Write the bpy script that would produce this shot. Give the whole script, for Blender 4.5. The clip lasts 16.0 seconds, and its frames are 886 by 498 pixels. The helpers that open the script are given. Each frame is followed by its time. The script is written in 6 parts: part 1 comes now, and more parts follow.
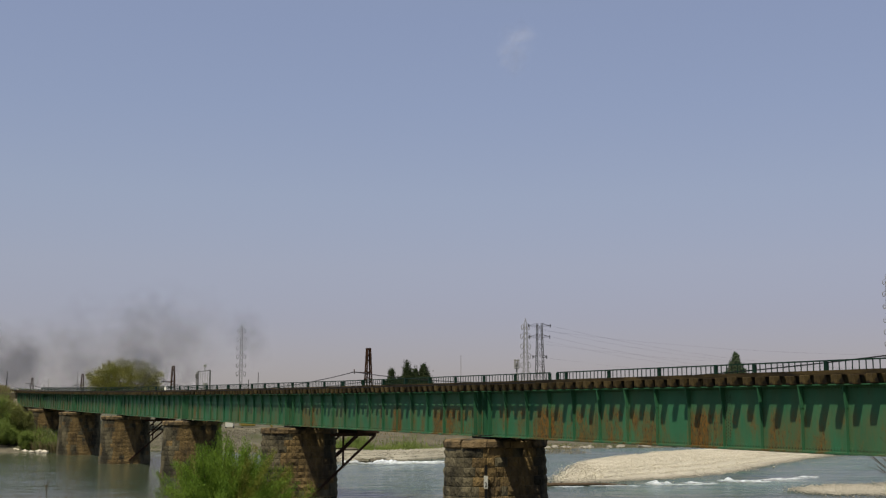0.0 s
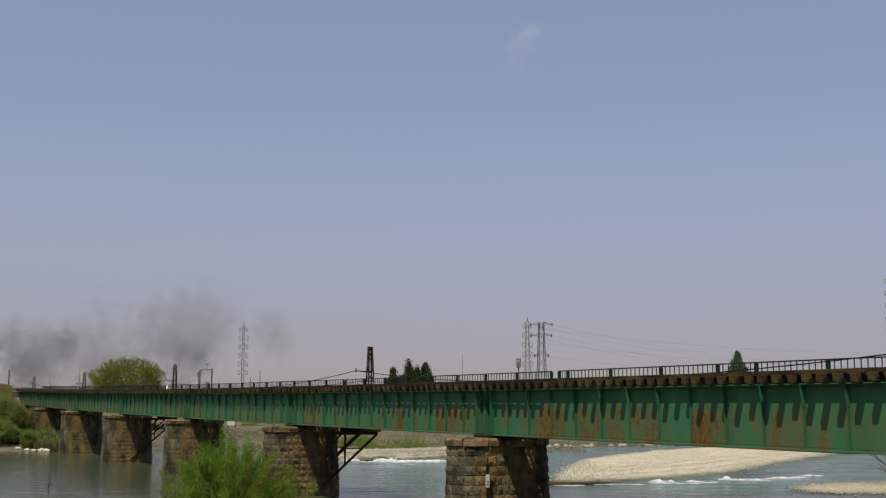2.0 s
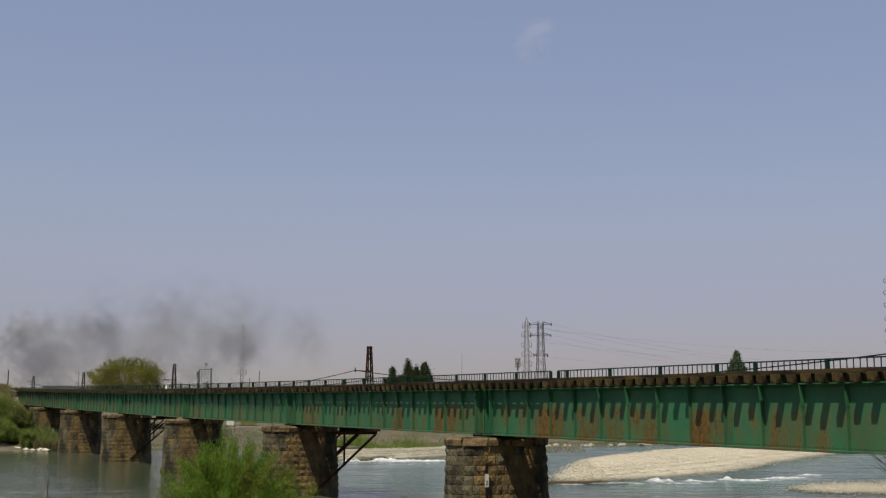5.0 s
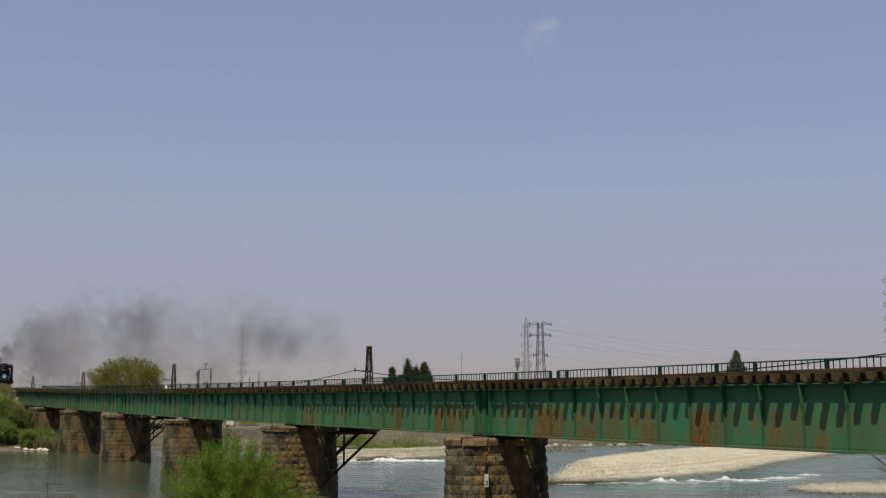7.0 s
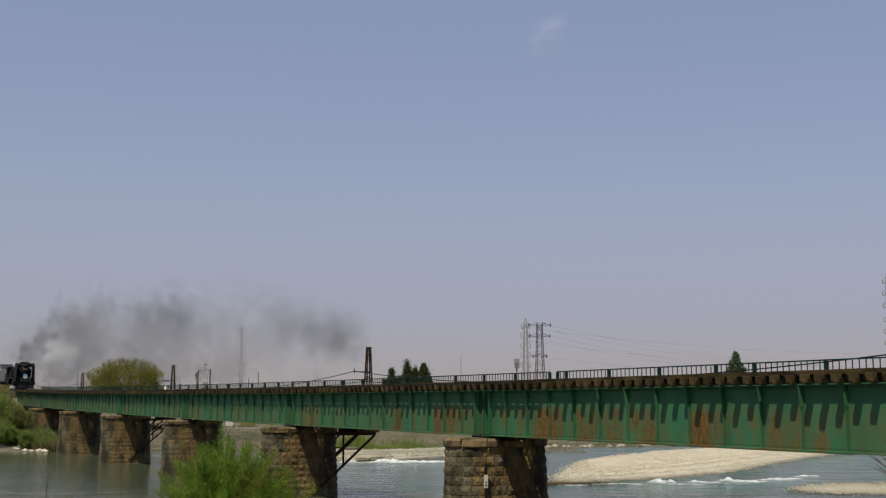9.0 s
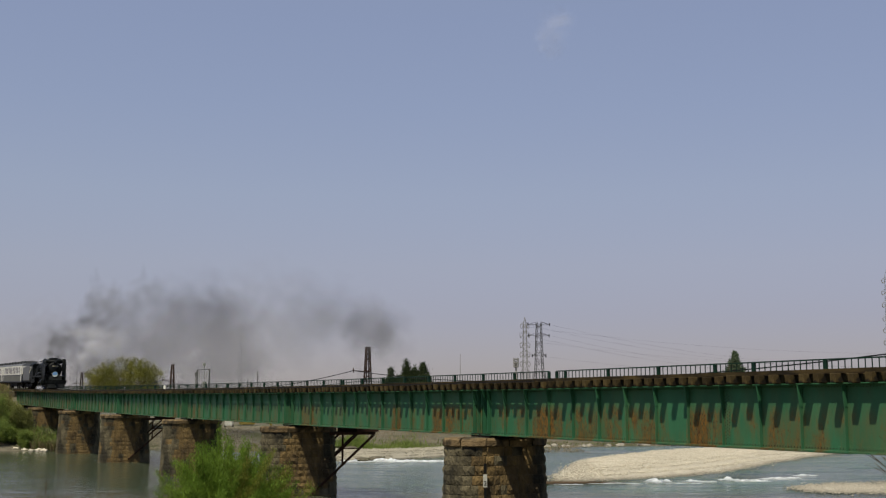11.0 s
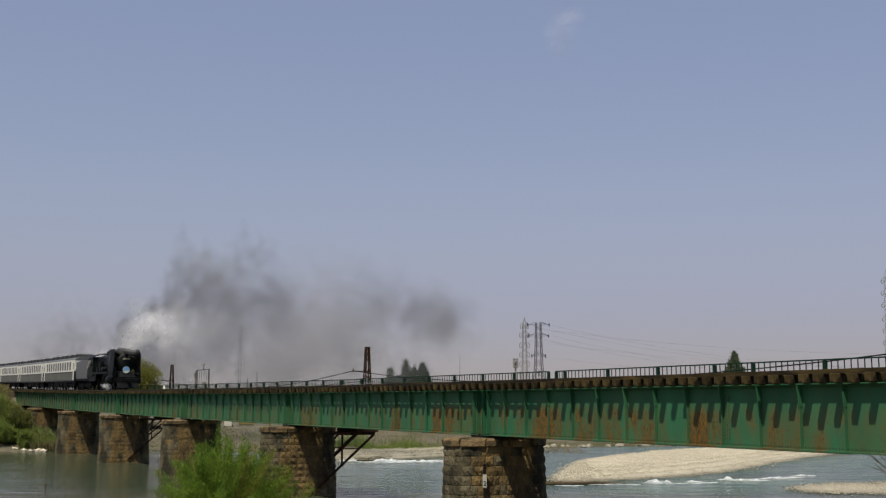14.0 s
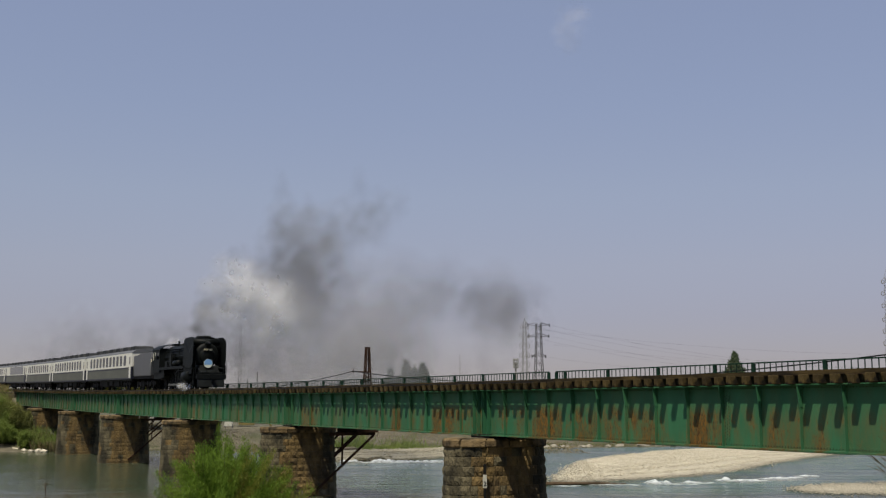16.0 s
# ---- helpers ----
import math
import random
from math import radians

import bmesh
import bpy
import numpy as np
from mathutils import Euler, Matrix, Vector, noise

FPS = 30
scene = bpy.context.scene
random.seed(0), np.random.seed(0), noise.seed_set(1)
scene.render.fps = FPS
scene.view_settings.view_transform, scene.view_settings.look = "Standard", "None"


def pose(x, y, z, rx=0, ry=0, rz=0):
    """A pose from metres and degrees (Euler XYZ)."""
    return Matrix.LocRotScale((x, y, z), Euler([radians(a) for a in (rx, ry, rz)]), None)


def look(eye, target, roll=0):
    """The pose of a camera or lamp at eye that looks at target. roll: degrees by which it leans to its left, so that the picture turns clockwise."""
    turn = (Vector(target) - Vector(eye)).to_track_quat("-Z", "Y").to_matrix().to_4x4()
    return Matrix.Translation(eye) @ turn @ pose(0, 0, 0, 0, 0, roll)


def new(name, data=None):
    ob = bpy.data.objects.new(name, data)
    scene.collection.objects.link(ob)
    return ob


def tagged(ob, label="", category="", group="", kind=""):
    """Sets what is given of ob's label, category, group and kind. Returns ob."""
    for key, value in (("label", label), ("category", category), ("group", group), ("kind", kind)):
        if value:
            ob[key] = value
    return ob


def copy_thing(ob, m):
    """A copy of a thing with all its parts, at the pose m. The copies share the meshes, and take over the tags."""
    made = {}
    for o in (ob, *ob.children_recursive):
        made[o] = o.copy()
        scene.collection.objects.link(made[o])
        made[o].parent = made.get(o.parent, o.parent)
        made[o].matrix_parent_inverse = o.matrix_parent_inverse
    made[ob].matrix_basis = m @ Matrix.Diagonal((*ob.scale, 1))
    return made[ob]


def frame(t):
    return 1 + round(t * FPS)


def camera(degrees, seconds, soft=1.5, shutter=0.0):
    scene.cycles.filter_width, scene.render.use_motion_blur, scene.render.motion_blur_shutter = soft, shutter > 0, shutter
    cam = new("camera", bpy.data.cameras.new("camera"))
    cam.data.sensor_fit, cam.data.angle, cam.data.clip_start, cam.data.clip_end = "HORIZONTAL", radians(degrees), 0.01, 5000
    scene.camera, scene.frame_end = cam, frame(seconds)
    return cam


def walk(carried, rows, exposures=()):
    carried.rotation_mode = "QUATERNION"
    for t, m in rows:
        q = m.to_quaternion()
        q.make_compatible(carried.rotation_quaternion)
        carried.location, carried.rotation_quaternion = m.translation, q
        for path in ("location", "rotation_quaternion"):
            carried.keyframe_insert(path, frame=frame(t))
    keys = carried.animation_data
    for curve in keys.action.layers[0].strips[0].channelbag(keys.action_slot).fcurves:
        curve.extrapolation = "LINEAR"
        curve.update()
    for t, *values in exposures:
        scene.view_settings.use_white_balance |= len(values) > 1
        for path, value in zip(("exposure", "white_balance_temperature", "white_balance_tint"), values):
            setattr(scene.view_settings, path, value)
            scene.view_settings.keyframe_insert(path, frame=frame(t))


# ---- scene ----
EXPO = 0.0
# ---------------------------------------------------------------- camera
EYE = 4.95
PITCH = 7.625
cam = camera(41.02, 16.0, soft=1.25)
# small pan and tilt of the tripod head: seconds, degrees to the left, degrees up
SWAY = [(0.0, .046, .037), (0.5, .087, .0), (1.0, .130, -.033), (1.5, .130, .0), (2.0, .130, -.025), (2.5, .087, .0), (3.0, .130, -.042),
        (3.5, .087, -.025), (4.0, .121, -.038), (6.5, .046, -.042), (7.0, .079, -.042), (7.5, .096, -.038), (8.0, .087, -.008),
        (8.5, .091, -.030), (9.0, .050, .0), (11.5, .009, -.030), (12.0, .0, -.004), (12.5, -.004, -.038), (13.0, .038, -.030),
        (13.5, -.034, -.017), (14.0, -.008, -.017), (14.5, -.013, .0), (15.0, -.004, .0), (15.5, .004, .0), (16.0, .0, .0)]
walk(cam, [(t, pose(0, 0, EYE, 90 + PITCH + up, 0, left)) for t, left, up in SWAY], [(0, EXPO, 6500, 10), (16, EXPO, 6500, 10)])

# ---------------------------------------------------------------- light
SUN_EL, SUN_AZ = 64.0, 245.0   # azimuth counted from +x, counter-clockwise: the side the sun stands on
world = bpy.data.worlds.new("sky")
scene.world = world
world.use_nodes = True
wn = world.node_tree.nodes
sky = wn.new("ShaderNodeTexSky")
sky.sky_type, sky.sun_disc = "NISHITA", False
sky.sun_elevation, sky.sun_rotation = radians(SUN_EL), radians(90 - SUN_AZ)
sky.air_density, sky.dust_density, sky.ozone_density = 1.3, 0.6, 1.6
wn["Background"].inputs["Strength"].default_value = 0.26
tone = wn.new("ShaderNodeMix")
tone.data_type, tone.blend_type = "RGBA", "MULTIPLY"
tone.inputs[0].default_value, tone.inputs[7].default_value = 1.0, (.25, .19, .45, 1)
veil = wn.new("ShaderNodeMix")   # spring haze lies evenly over the whole sky
veil.data_type, veil.blend_type = "RGBA", "ADD"
veil.inputs[0].default_value, veil.inputs[7].default_value = 1.0, (1.50, 1.81, 1.26, 1)
world.node_tree.links.new(sky.outputs[0], tone.inputs[6])
world.node_tree.links.new(tone.outputs[2], veil.inputs[6])
# haze towards the horizon: greyer low down, bluer higher up
wtc, wsep, whaze, wmul = (wn.new("ShaderNode" + k) for k in ("TexCoord", "SeparateXYZ", "ValToRGB", "Mix"))
wmul.data_type, wmul.blend_type = "RGBA", "MULTIPLY"
wmul.inputs[0].default_value = 1.0
stops = [(.0, .46, .45, .43), (.075, .478, .470, .452), (.118, .516, .506, .466), (.177, .522, .528, .495), (.25, .492, .508, .518), (.32, .475, .490, .530)]
ramp_e = whaze.color_ramp.elements
for at_, r_, g_, b_ in stops[1:-1]:
    ramp_e.new(at_)
for e_, (at_, r_, g_, b_) in zip(ramp_e, stops):
    e_.position, e_.color = at_, (r_, g_, b_, 1)
world.node_tree.links.new(wtc.outputs["Generated"], wsep.inputs[0])
world.node_tree.links.new(wsep.outputs[2], whaze.inputs[0])
world.node_tree.links.new(veil.outputs[2], wmul.inputs[6])
world.node_tree.links.new(whaze.outputs[0], wmul.inputs[7])
world.node_tree.links.new(wmul.outputs[2], wn["Background"].inputs[0])
sun = new("sun", bpy.data.lights.new("sun", "SUN"))
sun.data.energy, sun.data.angle, sun.data.color = 5.0, radians(0.6), (1.0, .92, .78)
sun_from = Vector((math.cos(radians(SUN_AZ)) * math.cos(radians(SUN_EL)), math.sin(radians(SUN_AZ)) * math.cos(radians(SUN_EL)), math.sin(radians(SUN_EL))))
sun.matrix_world = look(sun_from * 100, (0, 0, 0))


# ---------------------------------------------------------------- materials
TINT = Vector((.66, .65, .54))   # every base colour scaled darker and warmer, offsetting the sky's blue fill light


def toned(c):
    return tuple(v * t for v, t in zip(c, TINT))


def material(name, a, b, scale=4.0, rough=.7, metal=0.0, bump=.3, fine=60.0, stretch=(1, 1, 1), c=None, c_scale=1.0, c_lo=.5, c_hi=.65, island=.0, spec=.15, dist=.02, coords="Object", rnd=0.0, wet=False, leaf=0.0):
    """Two colours mixed by broad noise, a third in patches, fine grain and relief."""
    a, b, c = toned(a), toned(b), toned(c) if c else None
    m = bpy.data.materials.new(name)
    m.use_nodes = True
    nt = m.node_tree
    nodes, link = nt.nodes, nt.links.new
    bs = nodes["Principled BSDF"]
    tc = nodes.new("ShaderNodeTexCoord")
    mp = nodes.new("ShaderNodeMapping")
    mp.inputs["Scale"].default_value = stretch
    link(tc.outputs[coords], mp.inputs[0])

    def tex(sc, detail=5.0):
        n = nodes.new("ShaderNodeTexNoise")
        n.inputs["Scale"].default_value, n.inputs["Detail"].default_value = sc, detail
        link(mp.outputs[0], n.inputs["Vector"])
        return n.outputs["Fac"]

    def ramp(src, lo, hi):
        r = nodes.new("ShaderNodeMapRange")
        r.inputs[1].default_value, r.inputs[2].default_value = lo, hi
        link(src, r.inputs[0])
        return r.outputs[0]

    def mix(fac, x, y, mode="MIX"):
        n = nodes.new("ShaderNodeMix")
        n.data_type, n.blend_type = "RGBA", mode
        for s, v in ((n.inputs[0], fac), (n.inputs[6], x), (n.inputs[7], y)):
            if hasattr(v, "links"):
                link(v, s)
            else:
                s.default_value = v if isinstance(v, float) else (*v, 1)
        return n.outputs[2]

    col = mix(ramp(tex(scale), .35, .65), a, b)
    if c:
        col = mix(ramp(tex(c_scale, 8.0), c_lo, c_hi), col, c)
    grain = ramp(tex(fine, 3.0), .2, .8)
    col = mix(.25, col, mix(grain, (.45, .45, .45), (1.35, 1.35, 1.35)), "MULTIPLY") if fine else col
    if island or rnd:
        if island:
            g = nodes.new("ShaderNodeNewGeometry")
            src = g.outputs["Random Per Island"]
        else:
            g = nodes.new("ShaderNodeObjectInfo")
            src = g.outputs["Random"]
        k = island or rnd
        r = nodes.new("ShaderNodeMapRange")
        r.inputs[3].default_value, r.inputs[4].default_value = 1 - k, 1 + k
        link(src, r.inputs[0])
        col = mix(1.0, col, r.outputs[0], "MULTIPLY")
    if wet:
        # stones near the waterline stay damp and dark
        geo, xyz, damp = (nodes.new("ShaderNode" + k) for k in ("NewGeometry", "SeparateXYZ", "MapRange"))
        link(geo.outputs["Position"], xyz.inputs[0])
        link(xyz.outputs[2], damp.inputs[0])
        damp.inputs[1].default_value, damp.inputs[2].default_value, damp.inputs[3].default_value, damp.inputs[4].default_value = .03, .2, .42, 1.0
        col = mix(1.0, col, damp.outputs[0], "MULTIPLY")
    link(col, bs.inputs["Base Color"])
    bs.inputs["Roughness"].default_value, bs.inputs["Metallic"].default_value = rough, metal
    bs.inputs["Specular IOR Level"].default_value = spec
    if leaf:
        # thin blades let part of the light through
        thru, both = nodes.new("ShaderNodeBsdfTranslucent"), nodes.new("ShaderNodeMixShader")
        both.inputs[0].default_value = leaf
        link(col, thru.inputs[0])
        link(bs.outputs[0], both.inputs[1])
        link(thru.outputs[0], both.inputs[2])
        link(both.outputs[0], nodes["Material Output"].inputs[0])
    if bump:
        bp = nodes.new("ShaderNodeBump")
        bp.inputs["Strength"].default_value, bp.inputs["Distance"].default_value = bump, dist
        link(tex(fine or 30.0, 4.0), bp.inputs["Height"])
        link(bp.outputs[0], bs.inputs["Normal"])
    return m


def soft_material(name, colour, opacity, billow=.8, thin=.26, thick=.7):
    """Thin vapour: each disc fades from its middle to its rim by the density stored on the mesh."""
    m = bpy.data.materials.new(name)
    m.use_nodes = True
    nt = m.node_tree
    nt.nodes.clear()
    out, clear, mixer = (nt.nodes.new("ShaderNode" + k) for k in ("OutputMaterial", "BsdfTransparent", "MixShader"))
    df, tr, both = (nt.nodes.new("ShaderNode" + k) for k in ("BsdfDiffuse", "BsdfTranslucent", "MixShader"))
    df.inputs[0].default_value = tr.inputs[0].default_value = (*colour, 1)
    at = nt.nodes.new("ShaderNodeAttribute")
    at.attribute_name = "thickness"
    mu = nt.nodes.new("ShaderNodeMath")
    mu.operation = "MULTIPLY"
    tc, oi, ad, tx, mr = (nt.nodes.new("ShaderNode" + k) for k in ("TexCoord", "ObjectInfo", "VectorMath", "TexNoise", "MapRange"))
    tx.inputs["Scale"].default_value, tx.inputs["Detail"].default_value = billow, 5
    mr.inputs[1].default_value, mr.inputs[2].default_value, mr.inputs[4].default_value = thin, thick, opacity
    nt.links.new(tc.outputs["Object"], ad.inputs[0])
    nt.links.new(oi.outputs["Random"], ad.inputs[1])
    nt.links.new(ad.outputs[0], tx.inputs["Vector"])
    nt.links.new(tx.outputs["Fac"], mr.inputs[0])
    nt.links.new(mr.outputs[0], mu.inputs[1])
    nt.links.new(at.outputs["Fac"], mu.inputs[0])
    nt.links.new(df.outputs[0], both.inputs[1])
    nt.links.new(tr.outputs[0], both.inputs[2])
    nt.links.new(mu.outputs[0], mixer.inputs[0])
    nt.links.new(clear.outputs[0], mixer.inputs[1])
    nt.links.new(both.outputs[0], mixer.inputs[2])
    nt.links.new(mixer.outputs[0], out.inputs[0])
    return m


def girder_paint(rusty=1.0, name="green_paint_rusting"):
    """Old green paint: dull stains run down it and orange rust breaks through in streaks."""
    m = bpy.data.materials.new(name)
    m.use_nodes = True
    nt = m.node_tree
    nodes, link = nt.nodes, nt.links.new
    bs = nodes["Principled BSDF"]
    geo = nodes.new("ShaderNodeNewGeometry")

    def tex(scale, stretch, detail=6.0, rough=.6):
        mp, n = nodes.new("ShaderNodeMapping"), nodes.new("ShaderNodeTexNoise")
        mp.inputs["Scale"].default_value = stretch
        n.inputs["Scale"].default_value, n.inputs["Detail"].default_value, n.inputs["Roughness"].default_value = scale, detail, rough
        link(geo.outputs["Position"], mp.inputs[0])
        link(mp.outputs[0], n.inputs["Vector"])
        return n.outputs["Fac"]

    def rng_(src, lo, hi, a=0.0, b=1.0):
        r = nodes.new("ShaderNodeMapRange")
        for i, v in enumerate((lo, hi, a, b)):
            r.inputs[i + 1].default_value = v
        link(src, r.inputs[0])
        return r.outputs[0]

    def math_(op, x, y):
        n = nodes.new("ShaderNodeMath")
        n.operation = op
        for s, v in zip(n.inputs, (x, y)):
            if isinstance(v, float):
                s.default_value = v
            else:
                link(v, s)
        return n.outputs[0]

    def mix(fac, x, y):
        n = nodes.new("ShaderNodeMix")
        n.data_type = "RGBA"
        link(fac, n.inputs[0])
        for s, v in ((n.inputs[6], x), (n.inputs[7], y)):
            if isinstance(v, tuple):
                s.default_value = (*v, 1)
            else:
                link(v, s)
        return n.outputs[2]

    col = mix(rng_(tex(.8, (1, 1, .5)), .35, .65), (.029, .114, .052), (.041, .148, .067))
    streak = tex(1.6, (1, 1, .22), 8.0, .65)
    patch = tex(.62, (1, 1, .3), 4.0)
    fleck = tex(15.0, (1, 1, .6), 4.0, .65)
    spots = tex(9.0, (1, 1, .55), 5.0, .7)
    stain = rng_(math_("ADD", math_("MULTIPLY", streak, .6), math_("MULTIPLY", patch, .4)), .43, .58, 0.0, .78)
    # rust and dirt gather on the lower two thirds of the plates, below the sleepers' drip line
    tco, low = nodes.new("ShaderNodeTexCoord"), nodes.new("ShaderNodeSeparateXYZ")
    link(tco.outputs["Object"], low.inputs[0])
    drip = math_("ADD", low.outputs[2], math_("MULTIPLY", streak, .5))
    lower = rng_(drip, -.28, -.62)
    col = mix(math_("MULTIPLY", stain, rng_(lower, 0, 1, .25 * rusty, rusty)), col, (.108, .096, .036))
    # the second span is the most weathered
    xyz = nodes.new("ShaderNodeSeparateXYZ")
    link(geo.outputs["Position"], xyz.inputs[0])
    worn = math_("MULTIPLY", rng_(xyz.outputs[1], 28, 36), rng_(xyz.outputs[1], 60, 48))
    rust = rng_(math_("ADD", math_("MULTIPLY", worn, .070), math_("ADD", math_("ADD", math_("MULTIPLY", streak, .33), math_("MULTIPLY", patch, .48)), math_("MULTIPLY", spots, .24))), .565, .66, 0.0, .9)
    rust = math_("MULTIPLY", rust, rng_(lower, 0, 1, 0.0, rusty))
    col = mix(rust, col, mix(rng_(spots, .4, .6), (.082, .044, .011), (.185, .090, .017)))
    # scale lifts off in dark flecks where the rust is thick
    flake_off = math_("MULTIPLY", rng_(fleck, .54, .61), rng_(rust, .1, .6, .06, .75))
    col = mix(flake_off, col, (.034, .022, .014))
    # the oldest spans by the far bank are brown with dirt
    col = mix(math_("MULTIPLY", rng_(xyz.outputs[1], 105, 150, 0.0, .55), rng_(streak, .35, .6)), col, (.085, .066, .034))
    pits = rng_(spots, .66, .74, 0.0, .8)
    col = mix(pits, col, (.05, .025, .015))
    link(col, bs.inputs["Base Color"])
    bs.inputs["Specular IOR Level"].default_value = .15
    link(rng_(rust, 0, 1, .55, .9), bs.inputs["Roughness"])
    bp = nodes.new("ShaderNodeBump")
    bp.inputs["Strength"].default_value, bp.inputs["Distance"].default_value = .2, .01
    link(tex(25.0, (1, 1, 1), 3.0), bp.inputs["Height"])
    link(bp.outputs[0], bs.inputs["Normal"])
    return m


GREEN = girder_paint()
GREEN_RIB = girder_paint(.25, "green_paint_sound")
GREEN_RAIL = material("green_rail_paint", (.009, .038, .025), (.015, .055, .035), 2, .55, bump=.1, fine=30)
RUST = material("rusted_steel", (.036, .021, .015), (.075, .036, .021), 3, .85, bump=.4, fine=40)
DARK_STEEL = material("dark_steel", (.012, .012, .013), (.028, .022, .018), 3, .7, bump=.2, fine=40)
TIMBER = material("weathered_timber", (.044, .034, .016), (.112, .080, .034), 4, .9, bump=.6, fine=30, c=(.02, .017, .012), c_scale=6, c_lo=.44, c_hi=.60, rnd=.5)
LONG_TIMBER = material("long_weathered_timber", (.050, .037, .017), (.115, .080, .034), 3, .9, bump=.5, fine=30, stretch=(.2, 1, 1), c=(.022, .017, .011), c_scale=4, c_lo=.44, c_hi=.62)
STONE = material("pier_stone", (.135, .118, .080), (.205, .178, .122), 2.2, .92, bump=.9, fine=13, stretch=(1, 1, .5), c=(.052, .048, .037), c_scale=1.3, c_lo=.45, c_hi=.62, rnd=.2, dist=.08)
STONE_OCHRE = material("pier_stone_ochre", (.175, .124, .062), (.275, .192, .092), 2.2, .92, bump=.9, fine=13, stretch=(1, 1, .5), c=(.078, .060, .040), c_scale=1.3, c_lo=.47, c_hi=.64, rnd=.16, dist=.08)
STONE_CORE = material("pier_mortar", (.12, .105, .078), (.24, .215, .165), 2.6, .95, bump=.5, fine=25)
CAP = material("pier_cap_stone", (.19, .135, .075), (.29, .21, .125), 2.5, .92, bump=.9, fine=14, c=(.075, .062, .046), c_scale=2.2, c_lo=.47, c_hi=.64, rnd=.2, dist=.05)
GRAVEL = material("river_gravel", (.60, .555, .50), (.68, .635, .575), .3, .95, bump=.8, fine=3.5, dist=.1, c=(.42, .39, .345), c_scale=2.5, c_lo=.55, c_hi=.7, wet=True)
PEBBLE = material("river_stones", (.62, .575, .52), (.73, .68, .62), .5, .95, bump=.3, fine=9, island=.2, wet=True)
EARTH = material("bank_earth", (.135, .122, .10), (.215, .195, .16), .7, .95, bump=1.0, fine=1.6, dist=.25, c=(.09, .10, .05), c_scale=.08, c_lo=.48, c_hi=.6)
GRASSM = material("bank_grass", (.15, .205, .075), (.22, .26, .10), .4, .9, bump=0, fine=6, island=.4, leaf=.35)
DRYM = material("dry_reeds", (.25, .20, .115), (.34, .275, .165), .5, .95, bump=0, fine=6, island=.35)
LEAF_W = material("willow_leaf", (.145, .260, .030), (.245, .385, .054), 1.2, .6, bump=0, fine=8, island=.22, leaf=.35)
LEAF_B = material("spring_leaf", (.22, .235, .05), (.32, .31, .075), .5, .7, bump=0, fine=4, island=.35, leaf=.35)
LEAF_C = material("conifer_needles", (.11, .165, .10), (.19, .25, .165), .5, .7, bump=0, fine=4, island=.4, leaf=.35)
LEAF_D = material("dark_leaf", (.052, .078, .036), (.088, .120, .056), .5, .7, bump=0, fine=4, island=.4, leaf=.35)
LEAF_M = material("riverside_leaf", (.21, .30, .07), (.31, .40, .11), .25, .7, bump=0, fine=4, island=.25, leaf=.35)
LEAF_O = material("olive_dry_leaf", (.25, .285, .095), (.35, .36, .14), .3, .8, bump=0, fine=4, island=.25, leaf=.35)
RIVET = material("rusty_rivet", (.022, .032, .018), (.04, .035, .018), 3, .8, bump=0, fine=0)
BARK = material("bark", (.09, .065, .045), (.14, .10, .07), 3, .95, bump=.6, fine=25)
CONCRETE = material("concrete", (.36, .34, .31), (.46, .44, .40), 1, .9, bump=.3, fine=12, c=(.22, .20, .18), c_scale=1.5, c_lo=.5, c_hi=.7)
PYLON = material("galvanised_steel", (.16, .165, .17), (.22, .22, .225), 1, .6, metal=.2, bump=0, fine=0)
# this pale grey carries the haze over far pylons and masts; one post shares it
PYLON_PALE = material("haze_paled_steel", (.30, .30, .32), (.38, .38, .40), 1, .7, bump=0, fine=0)
PYLON_DARK = material("dark_weathered_steel", (.055, .055, .06), (.085, .085, .09), 1, .7, bump=0, fine=0)
WHITEP = material("white_paint", (.74, .74, .72), (.82, .82, .80), 2, .5, bump=.05, fine=20)
BLACKP = material("black_paint", (.012, .012, .012), (.02, .02, .02), 2, .5, bump=.05, fine=20)
GREYBOX = material("grey_green_box_paint", (.36, .39, .36), (.46, .48, .45), 2, .6, bump=.1, fine=20, c=(.16, .14, .11), c_scale=4, c_lo=.55, c_hi=.7)


